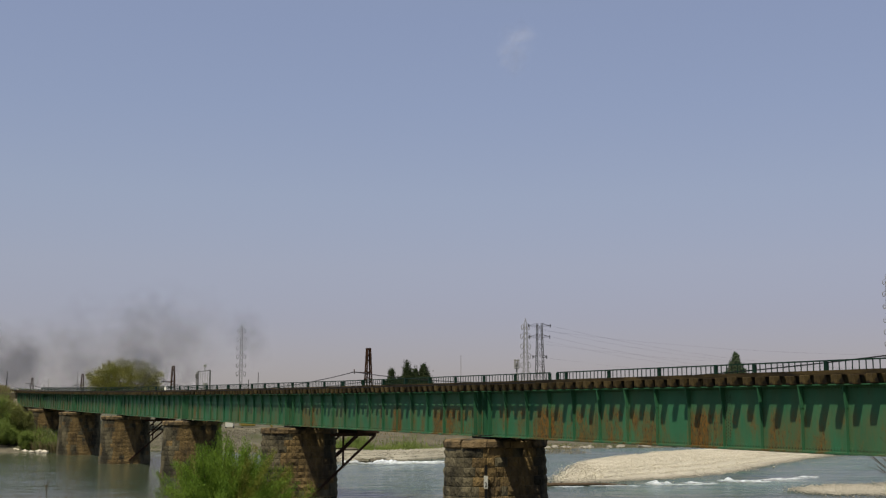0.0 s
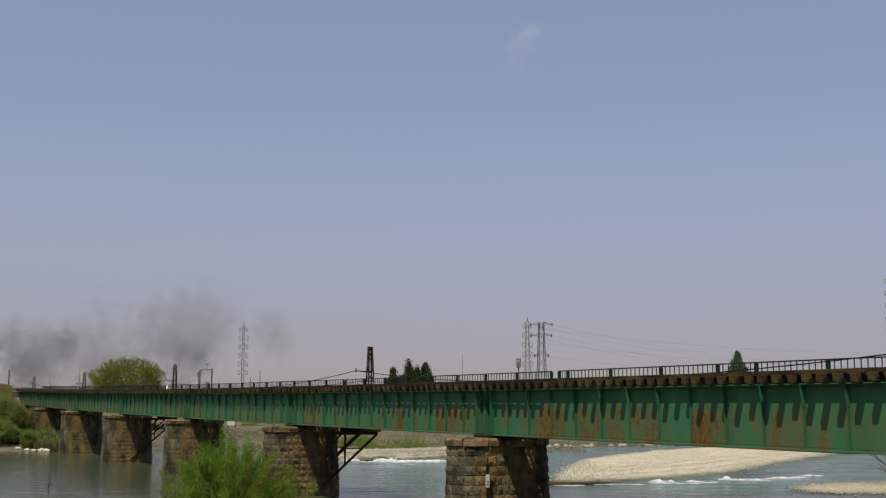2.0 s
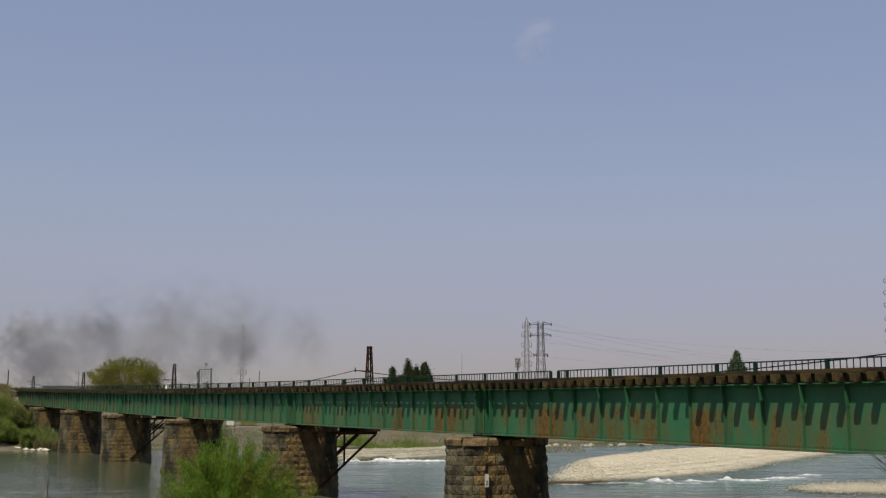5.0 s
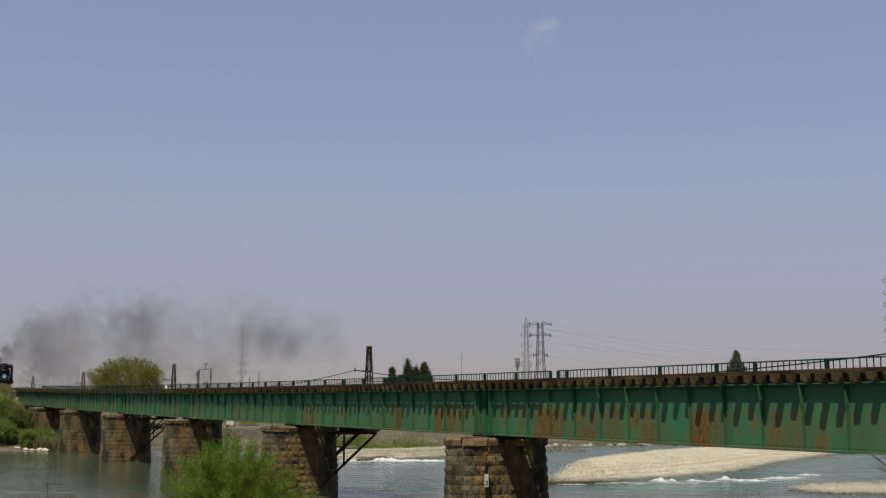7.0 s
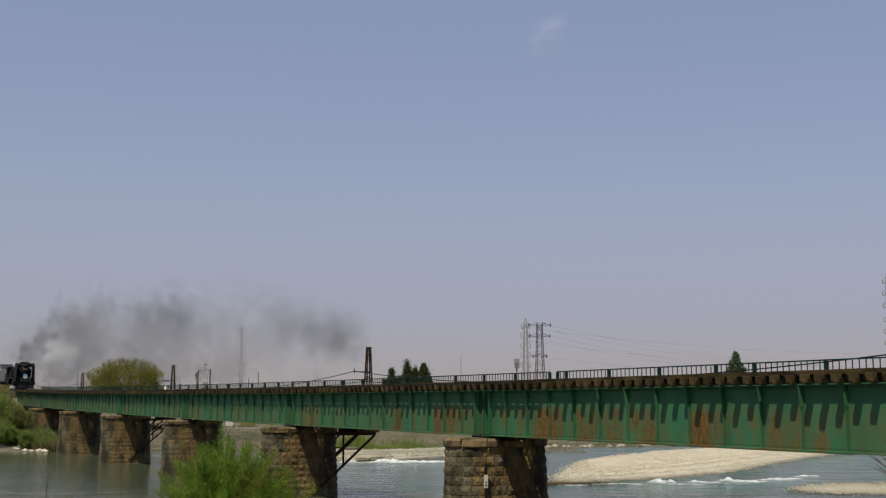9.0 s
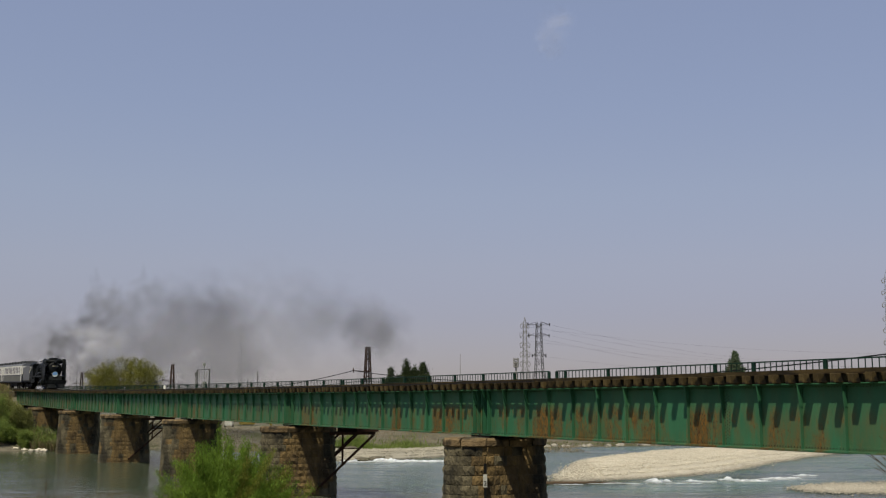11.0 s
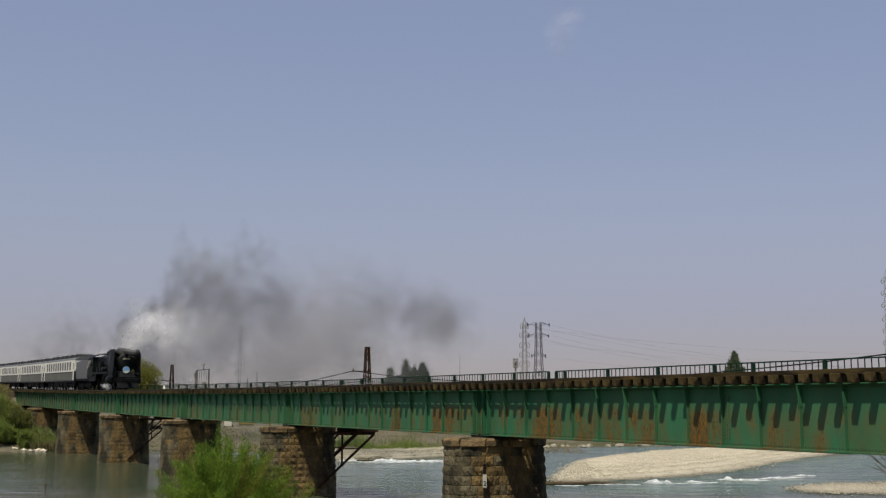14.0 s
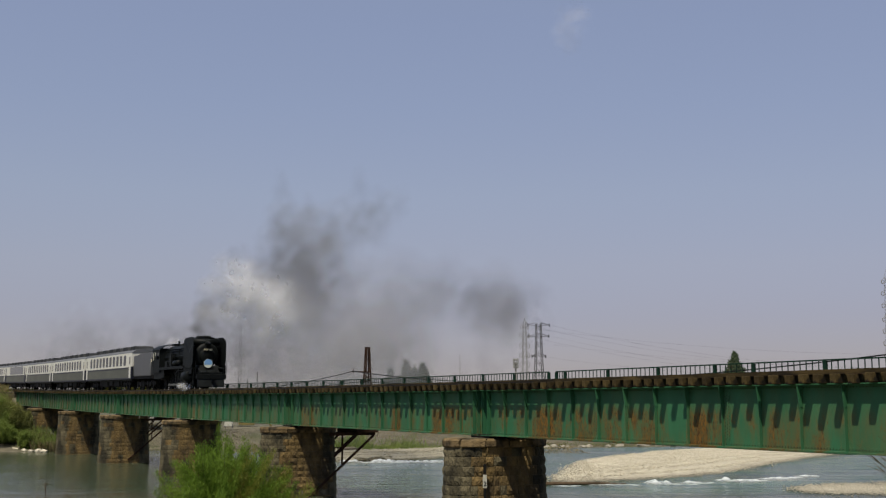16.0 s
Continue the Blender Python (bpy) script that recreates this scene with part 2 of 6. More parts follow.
def water_material():
    m = bpy.data.materials.new("river_water")
    m.use_nodes = True
    nt = m.node_tree
    bs = nt.nodes["Principled BSDF"]
    tc, mp, n1, n2, bp, mx, ad, mr = (nt.nodes.new("ShaderNode" + k) for k in ("TexCoord", "Mapping", "TexNoise", "TexNoise", "Bump", "Mix", "Math", "MapRange"))
    mp.inputs["Rotation"].default_value = (0, 0, radians(20))
    mp.inputs["Scale"].default_value = (.28, .6, 1.0)
    nt.links.new(tc.outputs["Object"], mp.inputs[0])
    n1.inputs["Scale"].default_value, n1.inputs["Detail"].default_value = 1.1, 6
    n2.inputs["Scale"].default_value, n2.inputs["Detail"].default_value = .06, 4
    for n in (n1, n2):
        nt.links.new(mp.outputs[0], n.inputs["Vector"])
    mx.data_type = "RGBA"
    mx.inputs[6].default_value, mx.inputs[7].default_value = (.030, .042, .028, 1), (.038, .092, .056, 1)
    mr.inputs[1].default_value, mr.inputs[2].default_value, mr.inputs[3].default_value = .38, .62, .15
    # streaks drawn out along the current
    n3, half = nt.nodes.new("ShaderNodeTexNoise"), nt.nodes.new("ShaderNodeMix")
    n3.inputs["Scale"].default_value, n3.inputs["Detail"].default_value = .32, 6
    nt.links.new(mp.outputs[0], n3.inputs["Vector"])
    half.data_type = "FLOAT"
    half.inputs[0].default_value = .55
    nt.links.new(n2.outputs["Fac"], half.inputs[2])
    nt.links.new(n3.outputs["Fac"], half.inputs[3])
    nt.links.new(half.outputs[0], mr.inputs[0])
    nt.links.new(mr.outputs[0], mx.inputs[0])
    # the deep pool under the far spans is murky, the shallows beyond run greener
    xyz, reach, pool = (nt.nodes.new("ShaderNode" + k) for k in ("SeparateXYZ", "MapRange", "Mix"))
    nt.links.new(tc.outputs["Object"], xyz.inputs[0])
    nt.links.new(xyz.outputs[0], reach.inputs[0])
    reach.inputs[1].default_value, reach.inputs[2].default_value = -22, 14
    pool.data_type = "RGBA"
    pool.inputs[6].default_value = (.046, .056, .032, 1)
    nt.links.new(reach.outputs[0], pool.inputs[0])
    nt.links.new(mx.outputs[2], pool.inputs[7])
    # the bed shows brown through the shallows by the near spit
    bed, shoal = nt.nodes.new("ShaderNodeMapRange"), nt.nodes.new("ShaderNodeMix")
    nt.links.new(xyz.outputs[1], bed.inputs[0])
    bed.inputs[1].default_value, bed.inputs[2].default_value, bed.inputs[4].default_value = 74, 66, .75
    shoal.data_type = "RGBA"
    shoal.inputs[7].default_value = (.075, .068, .042, 1)
    nt.links.new(bed.outputs[0], shoal.inputs[0])
    nt.links.new(pool.outputs[2], shoal.inputs[6])
    nt.links.new(shoal.outputs[2], bs.inputs["Base Color"])
    ad.operation = "MULTIPLY"
    nt.links.new(n1.outputs["Fac"], ad.inputs[0])
    nt.links.new(mr.outputs[0], ad.inputs[1])
    bp.inputs["Strength"].default_value, bp.inputs["Distance"].default_value = 1.0, .7
    nt.links.new(ad.outputs[0], bp.inputs["Height"])
    # the deep pool lies almost still, the shallows run rough
    rough = nt.nodes.new("ShaderNodeMapRange")
    nt.links.new(xyz.outputs[0], rough.inputs[0])
    for i, v in enumerate((-20, 17, .2, 1.0)):
        rough.inputs[i + 1].default_value = v
    nt.links.new(rough.outputs[0], bp.inputs["Strength"])
    nt.links.new(bp.outputs[0], bs.inputs["Normal"])
    bs.inputs["Roughness"].default_value, bs.inputs["IOR"].default_value = .14, 1.33
    bs.inputs["Specular IOR Level"].default_value = .23
    return m


WATER = water_material()


# ---------------------------------------------------------------- mesh helpers
def box(bm, x0, x1, y0, y1, z0, z1, m=None):
    vs = [bm.verts.new((x, y, z)) for x in (x0, x1) for y in (y0, y1) for z in (z0, z1)]
    for f in ((0, 1, 3, 2), (4, 6, 7, 5), (0, 4, 5, 1), (2, 3, 7, 6), (0, 2, 6, 4), (1, 5, 7, 3)):
        bm.faces.new([vs[i] for i in f])
    if m:
        bmesh.ops.transform(bm, matrix=m, verts=vs)
    return vs


def rod(bm, p, q, r0, r1=None, seg=8, caps=True):
    """A tapered round bar from p to q."""
    p, q = Vector(p), Vector(q)
    r1 = r0 if r1 is None else r1
    ax = (q - p).normalized()
    u = ax.orthogonal().normalized()
    v = ax.cross(u)
    rings = []
    for c, r in ((p, r0), (q, r1)):
        rings.append([bm.verts.new(c + (u * math.cos(2 * math.pi * i / seg) + v * math.sin(2 * math.pi * i / seg)) * r) for i in range(seg)])
    for i in range(seg):
        f = bm.faces.new((rings[0][i], rings[0][(i + 1) % seg], rings[1][(i + 1) % seg], rings[1][i]))
        f.smooth = seg > 6
    if caps:
        bm.faces.new(rings[0][::-1])
        bm.faces.new(rings[1])


def beam(bm, p, q, wide, high):
    """A square bar from p to q."""
    p, q = Vector(p), Vector(q)
    ax = q - p
    t = ax.to_track_quat("X", "Z").to_matrix().to_4x4()
    box(bm, 0, ax.length, -wide / 2, wide / 2, -high / 2, high / 2, Matrix.Translation(p) @ t)


def lathe(bm, prof, seg=24, m=None, caps=True):
    """Turn (x, r) pairs about the x axis."""
    rings = [[bm.verts.new((x, r * math.cos(2 * math.pi * i / seg), r * math.sin(2 * math.pi * i / seg))) for i in range(seg)] for x, r in prof]
    for a, b in zip(rings, rings[1:]):
        for i in range(seg):
            f = bm.faces.new((a[i], a[(i + 1) % seg], b[(i + 1) % seg], b[i]))
            f.smooth = True
    if caps:
        bm.faces.new(rings[0][::-1])
        bm.faces.new(rings[-1])
    if m:
        bmesh.ops.transform(bm, matrix=m, verts=[v for r in rings for v in r])


def extrude(bm, outline, y0, y1, m=None):
    """A prism: (x, z) outline between two y."""
    a = [bm.verts.new((x, y0, z)) for x, z in outline]
    b = [bm.verts.new((x, y1, z)) for x, z in outline]
    bm.faces.new(a)
    bm.faces.new(b[::-1])
    for i in range(len(a)):
        j = (i + 1) % len(a)
        bm.faces.new((a[j], a[i], b[i], b[j]))
    if m:
        bmesh.ops.transform(bm, matrix=m, verts=a + b)


def data_of(name, bm, mat):
    bmesh.ops.recalc_face_normals(bm, faces=bm.faces)
    me = bpy.data.meshes.new(name)
    bm.to_mesh(me)
    bm.free()
    me.materials.append(mat)
    return me


def part(name, bm, mat, parent, label="", m=None):
    ob = new(name, bm if isinstance(bm, bpy.types.Mesh) else data_of(name, bm, mat))
    ob.parent = parent
    if m:
        ob.matrix_basis = m
    if label:
        ob["label"] = label
    return ob


def thing(name, label, category, group="", kind="", m=None):
    ob = tagged(new(name), label, category, group, kind)
    ob.empty_display_size = .2
    if m:
        ob.matrix_basis = m
    return ob


def solid(name, bm, mat, label, category, group="", kind="", m=None):
    ob = tagged(new(name, bm if isinstance(bm, bpy.types.Mesh) else data_of(name, bm, mat)), label, category, group, kind)
    if m:
        ob.matrix_basis = m
    return ob


def raw_mesh(name, verts, faces, mat, smooth=False):
    me = bpy.data.meshes.new(name)
    me.from_pydata(np.asarray(verts).tolist(), [], np.asarray(faces).tolist() if not isinstance(faces, list) else faces)
    me.materials.append(mat)
    if smooth:
        me.polygons.foreach_set("use_smooth", [True] * len(me.polygons))
    me.update()
    return me


def flakes(name, centres, size, mat, rng, long=2.2, droop=0.0):
    """Many small leaf blades round given centres."""
    k = len(centres)
    u = rng.normal(size=(k, 3))
    u[:, 2] -= droop
    u /= np.linalg.norm(u, axis=1)[:, None]
    v = np.cross(u, rng.normal(size=(k, 3)))
    v /= np.linalg.norm(v, axis=1)[:, None]
    s = size * rng.uniform(.6, 1.4, (k, 1))
    a, b = u * s * long * .5, v * s * .5
    verts = np.stack([centres - a, centres + b, centres + a, centres - b], 1).reshape(-1, 3)
    return raw_mesh(name, verts, np.arange(4 * k).reshape(k, 4), mat)


def vapour(name, mat, rng, n, radius, disc, squash=(1, 1, 1), gauss=True, broad=(-.9, .45, .1)):
    """A drift of thin soft discs, densest in the middle."""
    c = rng.normal(size=(n, 3)) * .5 if gauss else rng.uniform(-1, 1, (n, 3))
    c = np.clip(c, -1.15, 1.15) * radius * np.array(squash)
    w = rng.normal(size=(n, 3)) * .45 + np.array(broad)
    w /= np.linalg.norm(w, axis=1)[:, None]
    u = np.cross(w, rng.normal(size=(n, 3)))
    u /= np.linalg.norm(u, axis=1)[:, None]
    v = np.cross(w, u)
    r = disc * rng.uniform(.6, 1.4, (n, 1))
    seg = 9
    verts = [c]
    for f in (.5, 1.0):
        for i in range(seg):
            t = 2 * math.pi * i / seg
            verts.append(c + (u * math.cos(t) + v * math.sin(t)) * r * f)
    verts = np.stack(verts, 1)
    faces = []
    for k in range(n):
        o = k * (2 * seg + 1)
        for i in range(seg):
            j = (i + 1) % seg
            faces += [(o, o + 1 + i, o + 1 + j), (o + 1 + i, o + 1 + seg + i, o + 1 + seg + j), (o + 1 + i, o + 1 + seg + j, o + 1 + j)]
    me = raw_mesh(name, verts.reshape(-1, 3), faces, mat, True)
    at = me.attributes.new("thickness", "FLOAT", "POINT")
    d = np.zeros((n, 2 * seg + 1))
    d[:, 0], d[:, 1:seg + 1] = 1, .5
    at.data.foreach_set("value", d.ravel())
    return me


# ---------------------------------------------------------------- the bridge's own axes: x along it and away, y towards the near bank, z up from the girder tops
TURN = 90 + math.degrees(.47241)
DIST = 23.29
BASE = pose(0, 0, EYE + .4137, 0, 0, TURN) @ Matrix.Translation((0, -DIST, 0))
PITCHL = 22.75
JOINTS = [42.0 + PITCHL * i for i in range(-2, 7)]


def grade(s):
    q = min(s, 190.0)
    return .00613 * q + .00005 * (q - 60) ** 2 + (s - q) * .01913


def slope(s):
    return .00613 + .0001 * (min(s, 190.0) - 60)


def on_bridge(s, w, h, turn=0.0, tilt=True):
    """The pose of a thing on the bridge at s along, w behind the near girder, h above the girder tops."""
    return BASE @ Matrix.Translation((s, -w, grade(s) + h)) @ pose(0, 0, 0, 0, -math.degrees(math.atan(slope(s))) if tilt else 0, 0) @ pose(0, 0, 0, 0, 0, turn)


def level(s, w, z, turn=0.0):
    """The same at a height above the water, upright."""
    p = BASE @ Vector((s, -w, 0))
    return Matrix.Translation((p.x, p.y, z)) @ pose(0, 0, 0, 0, 0, TURN + turn)


def span_pose(i):
    a, b = JOINTS[i], JOINTS[i + 1]
    return BASE @ Matrix.Translation((a, 0, grade(a))) @ pose(0, 0, 0, 0, -math.degrees(math.atan2(grade(b) - grade(a), b - a)), 0)


# ---------------------------------------------------------------- ground, water, gravel
FAR_SHORE = [(-400, 190), (-120, 170), (-75, 152), (-52, 141), (-46, 136), (-41, 133), (-36, 136), (-30, 142), (-22, 136), (-14, 116), (-8, 110), (-2, 116), (4, 128), (10, 146), (20, 150),
             (40, 158), (70, 165), (140, 175), (400, 190)]


def shore_y(x):
    for (x0, y0), (x1, y1) in zip(FAR_SHORE, FAR_SHORE[1:]):
        if x0 <= x <= x1:
            return y0 + (y1 - y0) * (x - x0) / (x1 - x0)
    return 190.0


def ease(v, a, b):
    t = min(1.0, max(0.0, (v - a) / (b - a)))
    return t * t * (3 - 2 * t)


def height(x, y):
    """The ground's height over the water."""
    wob = noise.noise((x * .05, y * .05, 0)) * 1.0 + noise.noise((x * .2, y * .2, 3)) * .3
    d = y - shore_y(x)
    rise = .03
    far = -1.6 + 1.6 * ease(d, -7, 0) + rise * max(0, min(d, 26)) + 1.2 * ease(d, 13 if x > -25 else 6, 36 if x > -25 else 22)
    far += (.25 * wob) * ease(d, 2, 12)
    # left bank round the far piers
    p = Vector((x, y, 0)) - Vector((BASE @ Vector((178, 4, 0)))[:2]).to_3d()
    far = max(far, 4.6 * ease(-p.length, -46, -14) - 1.2 + .3 * wob) if p.length < 60 else far
    # near bank under the tripod
    dn = math.hypot(x * .8, y + 6)
    near = -1.6 + 5.0 * ease(-dn, -70, -8)
    # embankments that carry the line on to both ends
    b = BASE.inverted() @ Vector((x, y, 0))
    z = max(far, near)
    if b.x > 168:
        top = EYE + .41 + grade(b.x) + .02
        z = max(z, min(top, top - (abs(-b.y - .8) - 3.2) * .62) * ease(b.x, 168, 182))
    if b.x < 4:
        top = EYE + .41 - .35
        z = max(z, min(top, top - (abs(-b.y - .8) - 3.2) * .62) * ease(-b.x, -4, 4))
    return z


def axis(lo, hi, dense_lo, dense_hi, step):
    a = list(np.arange(dense_lo, dense_hi + .01, step))
    out, v, s = [], dense_hi, step
    while v < hi:
        s *= 1.25
        v += s
        out.append(v)
    low, v, s = [], dense_lo, step
    while v > lo:
        s *= 1.25
        v -= s
        low.append(v)
    return low[::-1] + a + out


gx, gy = axis(-3800, 3800, -130, 110, 2.5), axis(-600, 4200, -30, 260, 2.5)
gv = [(x, y, height(x, y)) for y in gy for x in gx]
nx = len(gx)
gf = [(j * nx + i, j * nx + i + 1, (j + 1) * nx + i + 1, (j + 1) * nx + i) for j in range(len(gy) - 1) for i in range(nx - 1)]
solid("ground", raw_mesh("ground", gv, gf, EARTH, True), None, "brown scrubby river bank with patches of grass", "ground", kind="structure")
solid("water", raw_mesh("water", [(-420, -60, 0), (420, -60, 0), (420, 210, 0), (-420, 210, 0)], [(0, 1, 2, 3)], WATER), None, "grey-green river water with light ripples", "water", kind="structure")


def strip(name, near, far, crest, mat, label, rows=14, jitter=.06):
    """A low bank of gravel between a near and a far waterline."""
    k = 70
    def along(pts, t):
        t *= len(pts) - 1
        i = min(int(t), len(pts) - 2)
        return Vector(pts[i]).lerp(Vector(pts[i + 1]), t - i)
    verts = []
    for a in range(k + 1):
        p, q = along(near, a / k), along(far, a / k)
        for b in range(rows + 1):
            v = p.lerp(q, b / rows)
            e = min(1, 4 * min(b / rows, 1 - b / rows)) * min(1, 6 * min(a / k + .02, 1.02 - a / k))
            wob = noise.noise((v.x * .6, v.y * .25, 7)) * 1.1
            verts.append((v.x + noise.noise((v.x, v.y, 1)) * .5, v.y + wob * (1 if 0 < b < rows else 1.5), -.12 + crest * e + noise.noise((v.x * 1.5, v.y * 1.5, 4)) * jitter * e))
    w = rows + 1
    faces = [(a * w + b, (a + 1) * w + b, (a + 1) * w + b + 1, a * w + b + 1) for a in range(k) for b in range(rows)]
    ob = solid(name, raw_mesh(name, verts, faces, mat, True), None, label, "gravel bar", kind="structure")
    return ob, verts


BAR_NEAR = [(7.2, 78.6), (9.9, 79.8), (13.6, 82.2), (17.8, 85.6), (22.0, 91), (24.8, 97), (27.5, 102.5), (32.8, 112.5), (38.6, 122.6), (44.3, 131), (50.2, 138.4)]
BAR_FAR = [(8.3, 84), (10.5, 97), (13, 108), (16.5, 118), (21, 128), (26, 135), (31, 138), (37, 140), (42, 141), (47, 141.5), (52, 142)]
BAR2_NEAR = [(21.2, 72.2), (22.2, 70.9), (23.5, 69.3), (25.2, 67.6), (28.5, 65), (38, 62)]
BAR2_FAR = [(21.9, 73.3), (23.3, 75.0), (25.0, 77.0), (27.0, 79.2), (31, 82), (41, 86)]
bars = [strip("gravel_bar", BAR_NEAR, BAR_FAR, .75, GRAVEL, "pale dry gravel bar in the river bed"),
        strip("gravel_bar", BAR2_NEAR, BAR2_FAR, .17, GRAVEL, "low pale gravel spit with wet edges")]
SHORE_NEAR = [(-13.5, 116), (-10.5, 111.5), (-8, 110.5), (-5, 112.5), (-1, 117.5), (3, 127), (7, 137)]
SHORE_FAR = [(-15, 124), (-12.5, 124.5), (-10, 125), (-7, 125.5), (-3, 127), (2, 133), (7, 142)]
bars.append(strip("gravel_bar", SHORE_NEAR, SHORE_FAR, .8, GRAVEL, "pale gravel beach below the far bank"))


def scatter_stones(verts, n, lo, hi, seed, label, stray=1.0):
    """Loose stones, one joined drift."""
    rng = np.random.default_rng(seed)
    v = np.array(verts)
    v = v[v[:, 2] > .02]
    c = v[rng.integers(0, len(v), n)] + rng.normal(size=(n, 3)) * np.array((.7, 1.2, 0)) * stray
    c[:, 2] += .02
    r = rng.uniform(lo, hi, (n, 1)) * (1 + (rng.random((n, 1)) > .985) * .8)
    corner = np.array([(1, 0, 0), (0, 1, 0), (-1, 0, 0), (0, -1, 0), (0, 0, .7), (0, 0, -.6)])
    verts = (c[:, None, :] + corner[None] * r[:, None, :] * rng.uniform(.6, 1.3, (n, 6, 1))).reshape(-1, 3)
    tri = np.array([(0, 1, 4), (1, 2, 4), (2, 3, 4), (3, 0, 4), (1, 0, 5), (2, 1, 5), (3, 2, 5), (0, 3, 5)])
    faces = (np.arange(n)[:, None, None] * 6 + tri[None]).reshape(-1, 3)
    solid("stones", raw_mesh("stones", verts, faces, PEBBLE), None, label, "stones", kind="stuff")


scatter_stones(bars[0][1], 46000, .03, .072, 1, "loose pale rounded stones on the gravel bar", .7)
scatter_stones(bars[1][1], 11000, .03, .08, 2, "loose pale stones on the low spit", 1.1)
scatter_stones(bars[2][1], 12000, .035, .085, 3, "loose grey stones on the far beach")
BEACH = material("beach_stones", (.42, .395, .35), (.50, .47, .42), .4, .95, bump=.4, fine=6, island=.15, wet=True)
for ob in (bars[2][0], bpy.data.objects["stones.002"]):
    ob.data.materials[0] = BEACH


# ---------------------------------------------------------------- piers
def ring_point(t, grow):
    """Outline of a pier with two round ends, t from 0 to 1, in (along, across)."""
    r, half = 1.05 + grow, 1.05
    arc, flat = math.pi * r, 2 * half
    u = t * (2 * arc + 2 * flat)
    if u < flat:
        return (-r, -half + u), (-1, 0)
    u -= flat
    if u < arc:
        a = math.pi - u / r
        return (r * math.cos(a), half + r * math.sin(a)), (math.cos(a), math.sin(a))
    u -= arc
    if u < flat:
        return (r, half - u), (1, 0)
    u -= flat
    a = -u / r
    return (r * math.cos(a), -half + r * math.sin(a)), (math.cos(a), math.sin(a))


def pier(i, course, count, foot, rough):
    s = JOINTS[i]
    top = EYE + .4137 + grade(s) - 1.90
    rng = random.Random(40 + i)
    ob = thing("bridge_pier", "weathered brown stone block bridge pier with rounded ends", "bridge pier", "piers of the bridge", m=level(s, .5, 0))
    tall = top - .32 - foot
    n = max(6, round(tall / course))
    step = tall / n
    core = bmesh.new()
    rings = []
    for z, g in ((foot - .7, .05 * (top - foot + .7) - .02), (top - .32, -.004)):
        rings.append([core.verts.new((*ring_point(k / 40, g)[0], z)) for k in range(40)])
    for k in range(40):
        core.faces.new((rings[0][k], rings[0][(k + 1) % 40], rings[1][(k + 1) % 40], rings[1][k]))
    core.faces.new(rings[1])
    part("core", core, STONE_CORE, ob, "grey mortar core")
    rest = bmesh.new()
    for j in range(n):
        z0, z1 = foot + j * step + .005, foot + (j + 1) * step - .005
        g0, g1 = .05 * (top - z0), .05 * (top - z1)
        shift = (j % 2) * .5 + rng.uniform(-.12, .12)
        cuts = np.cumsum([0] + [rng.uniform(.6, 1.45) for _ in range(count)])
        cuts = (cuts / cuts[-1]).tolist()
        for k in range(count):
            a, b = cuts[k] + shift / count + .0006, cuts[k + 1] + shift / count - .0006
            bulge = rng.uniform(.008, .046) * rough
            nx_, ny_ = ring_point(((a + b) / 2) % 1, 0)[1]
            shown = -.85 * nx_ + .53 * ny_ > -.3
            bm = bmesh.new() if shown else rest
            def put(t, z, g):
                (x, y), _n = ring_point(t % 1, g)
                return bm.verts.new((x, y, z))
            seg = 4
            out0 = [put(a + (b - a) * q / seg, z0, g0) for q in range(seg + 1)]
            out1 = [put(a + (b - a) * q / seg, z1, g1) for q in range(seg + 1)]
            # quarry-faced block: rough pillow with chipped arrises
            layers = [out0]
            for u in (.10, .5, .90):
                row = []
                for q in range(seg + 1):
                    edge = q in (0, seg) or u != .5
                    lift = bulge * (rng.uniform(.2, .8) if edge else rng.uniform(.9, 2.0))
                    row.append(put(a + (b - a) * (.06 + .88 * q / seg), z0 + (z1 - z0) * u + rng.uniform(-.02, .02), g0 + (g1 - g0) * u + lift))
                layers.append(row)
            layers.append(out1)
            for lo, hi in zip(layers, layers[1:]):
                for q in range(seg):
                    bm.faces.new((lo[q], lo[q + 1], hi[q + 1], hi[q]))
            bm.faces.new([r[0] for r in layers])
            bm.faces.new([r[-1] for r in layers[::-1]])
            if shown:
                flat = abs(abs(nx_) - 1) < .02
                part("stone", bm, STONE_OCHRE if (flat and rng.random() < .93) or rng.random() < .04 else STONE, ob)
    tagged(part("stonework", rest, STONE, ob), kind="stuff")
    # coping course
    c = 11
    for k in range(c):
        a, b = k / c + .002, (k + 1) / c - .002
        bm = bmesh.new()
        lay = []
        for z, g in ((top - .34, .06), (top - .29, .12 + rng.uniform(-.02, .02)), (top - .09, .13 + rng.uniform(-.03, .03)), (top, .06)):
            lay.append([bm.verts.new((*ring_point((a + (b - a) * q / 4) % 1, g)[0], z + rng.uniform(-.01, .01))) for q in range(5)])
        inner = [bm.verts.new((*ring_point((a + (b - a) * q / 4) % 1, -.6)[0], top)) for q in range(5)]
        lay.append(inner)
        for lo, hi in zip(lay, lay[1:]):
            for q in range(4):
                bm.faces.new((lo[q], lo[q + 1], hi[q + 1], hi[q]))
        part("coping_stone", bm, CAP, ob, "sandy coping stone")
    bm = bmesh.new()
    box(bm, -.45, .45, -1.55, 1.05, top - .1, top + .02)
    part("bearing_seat", bm, STONE_CORE, ob)
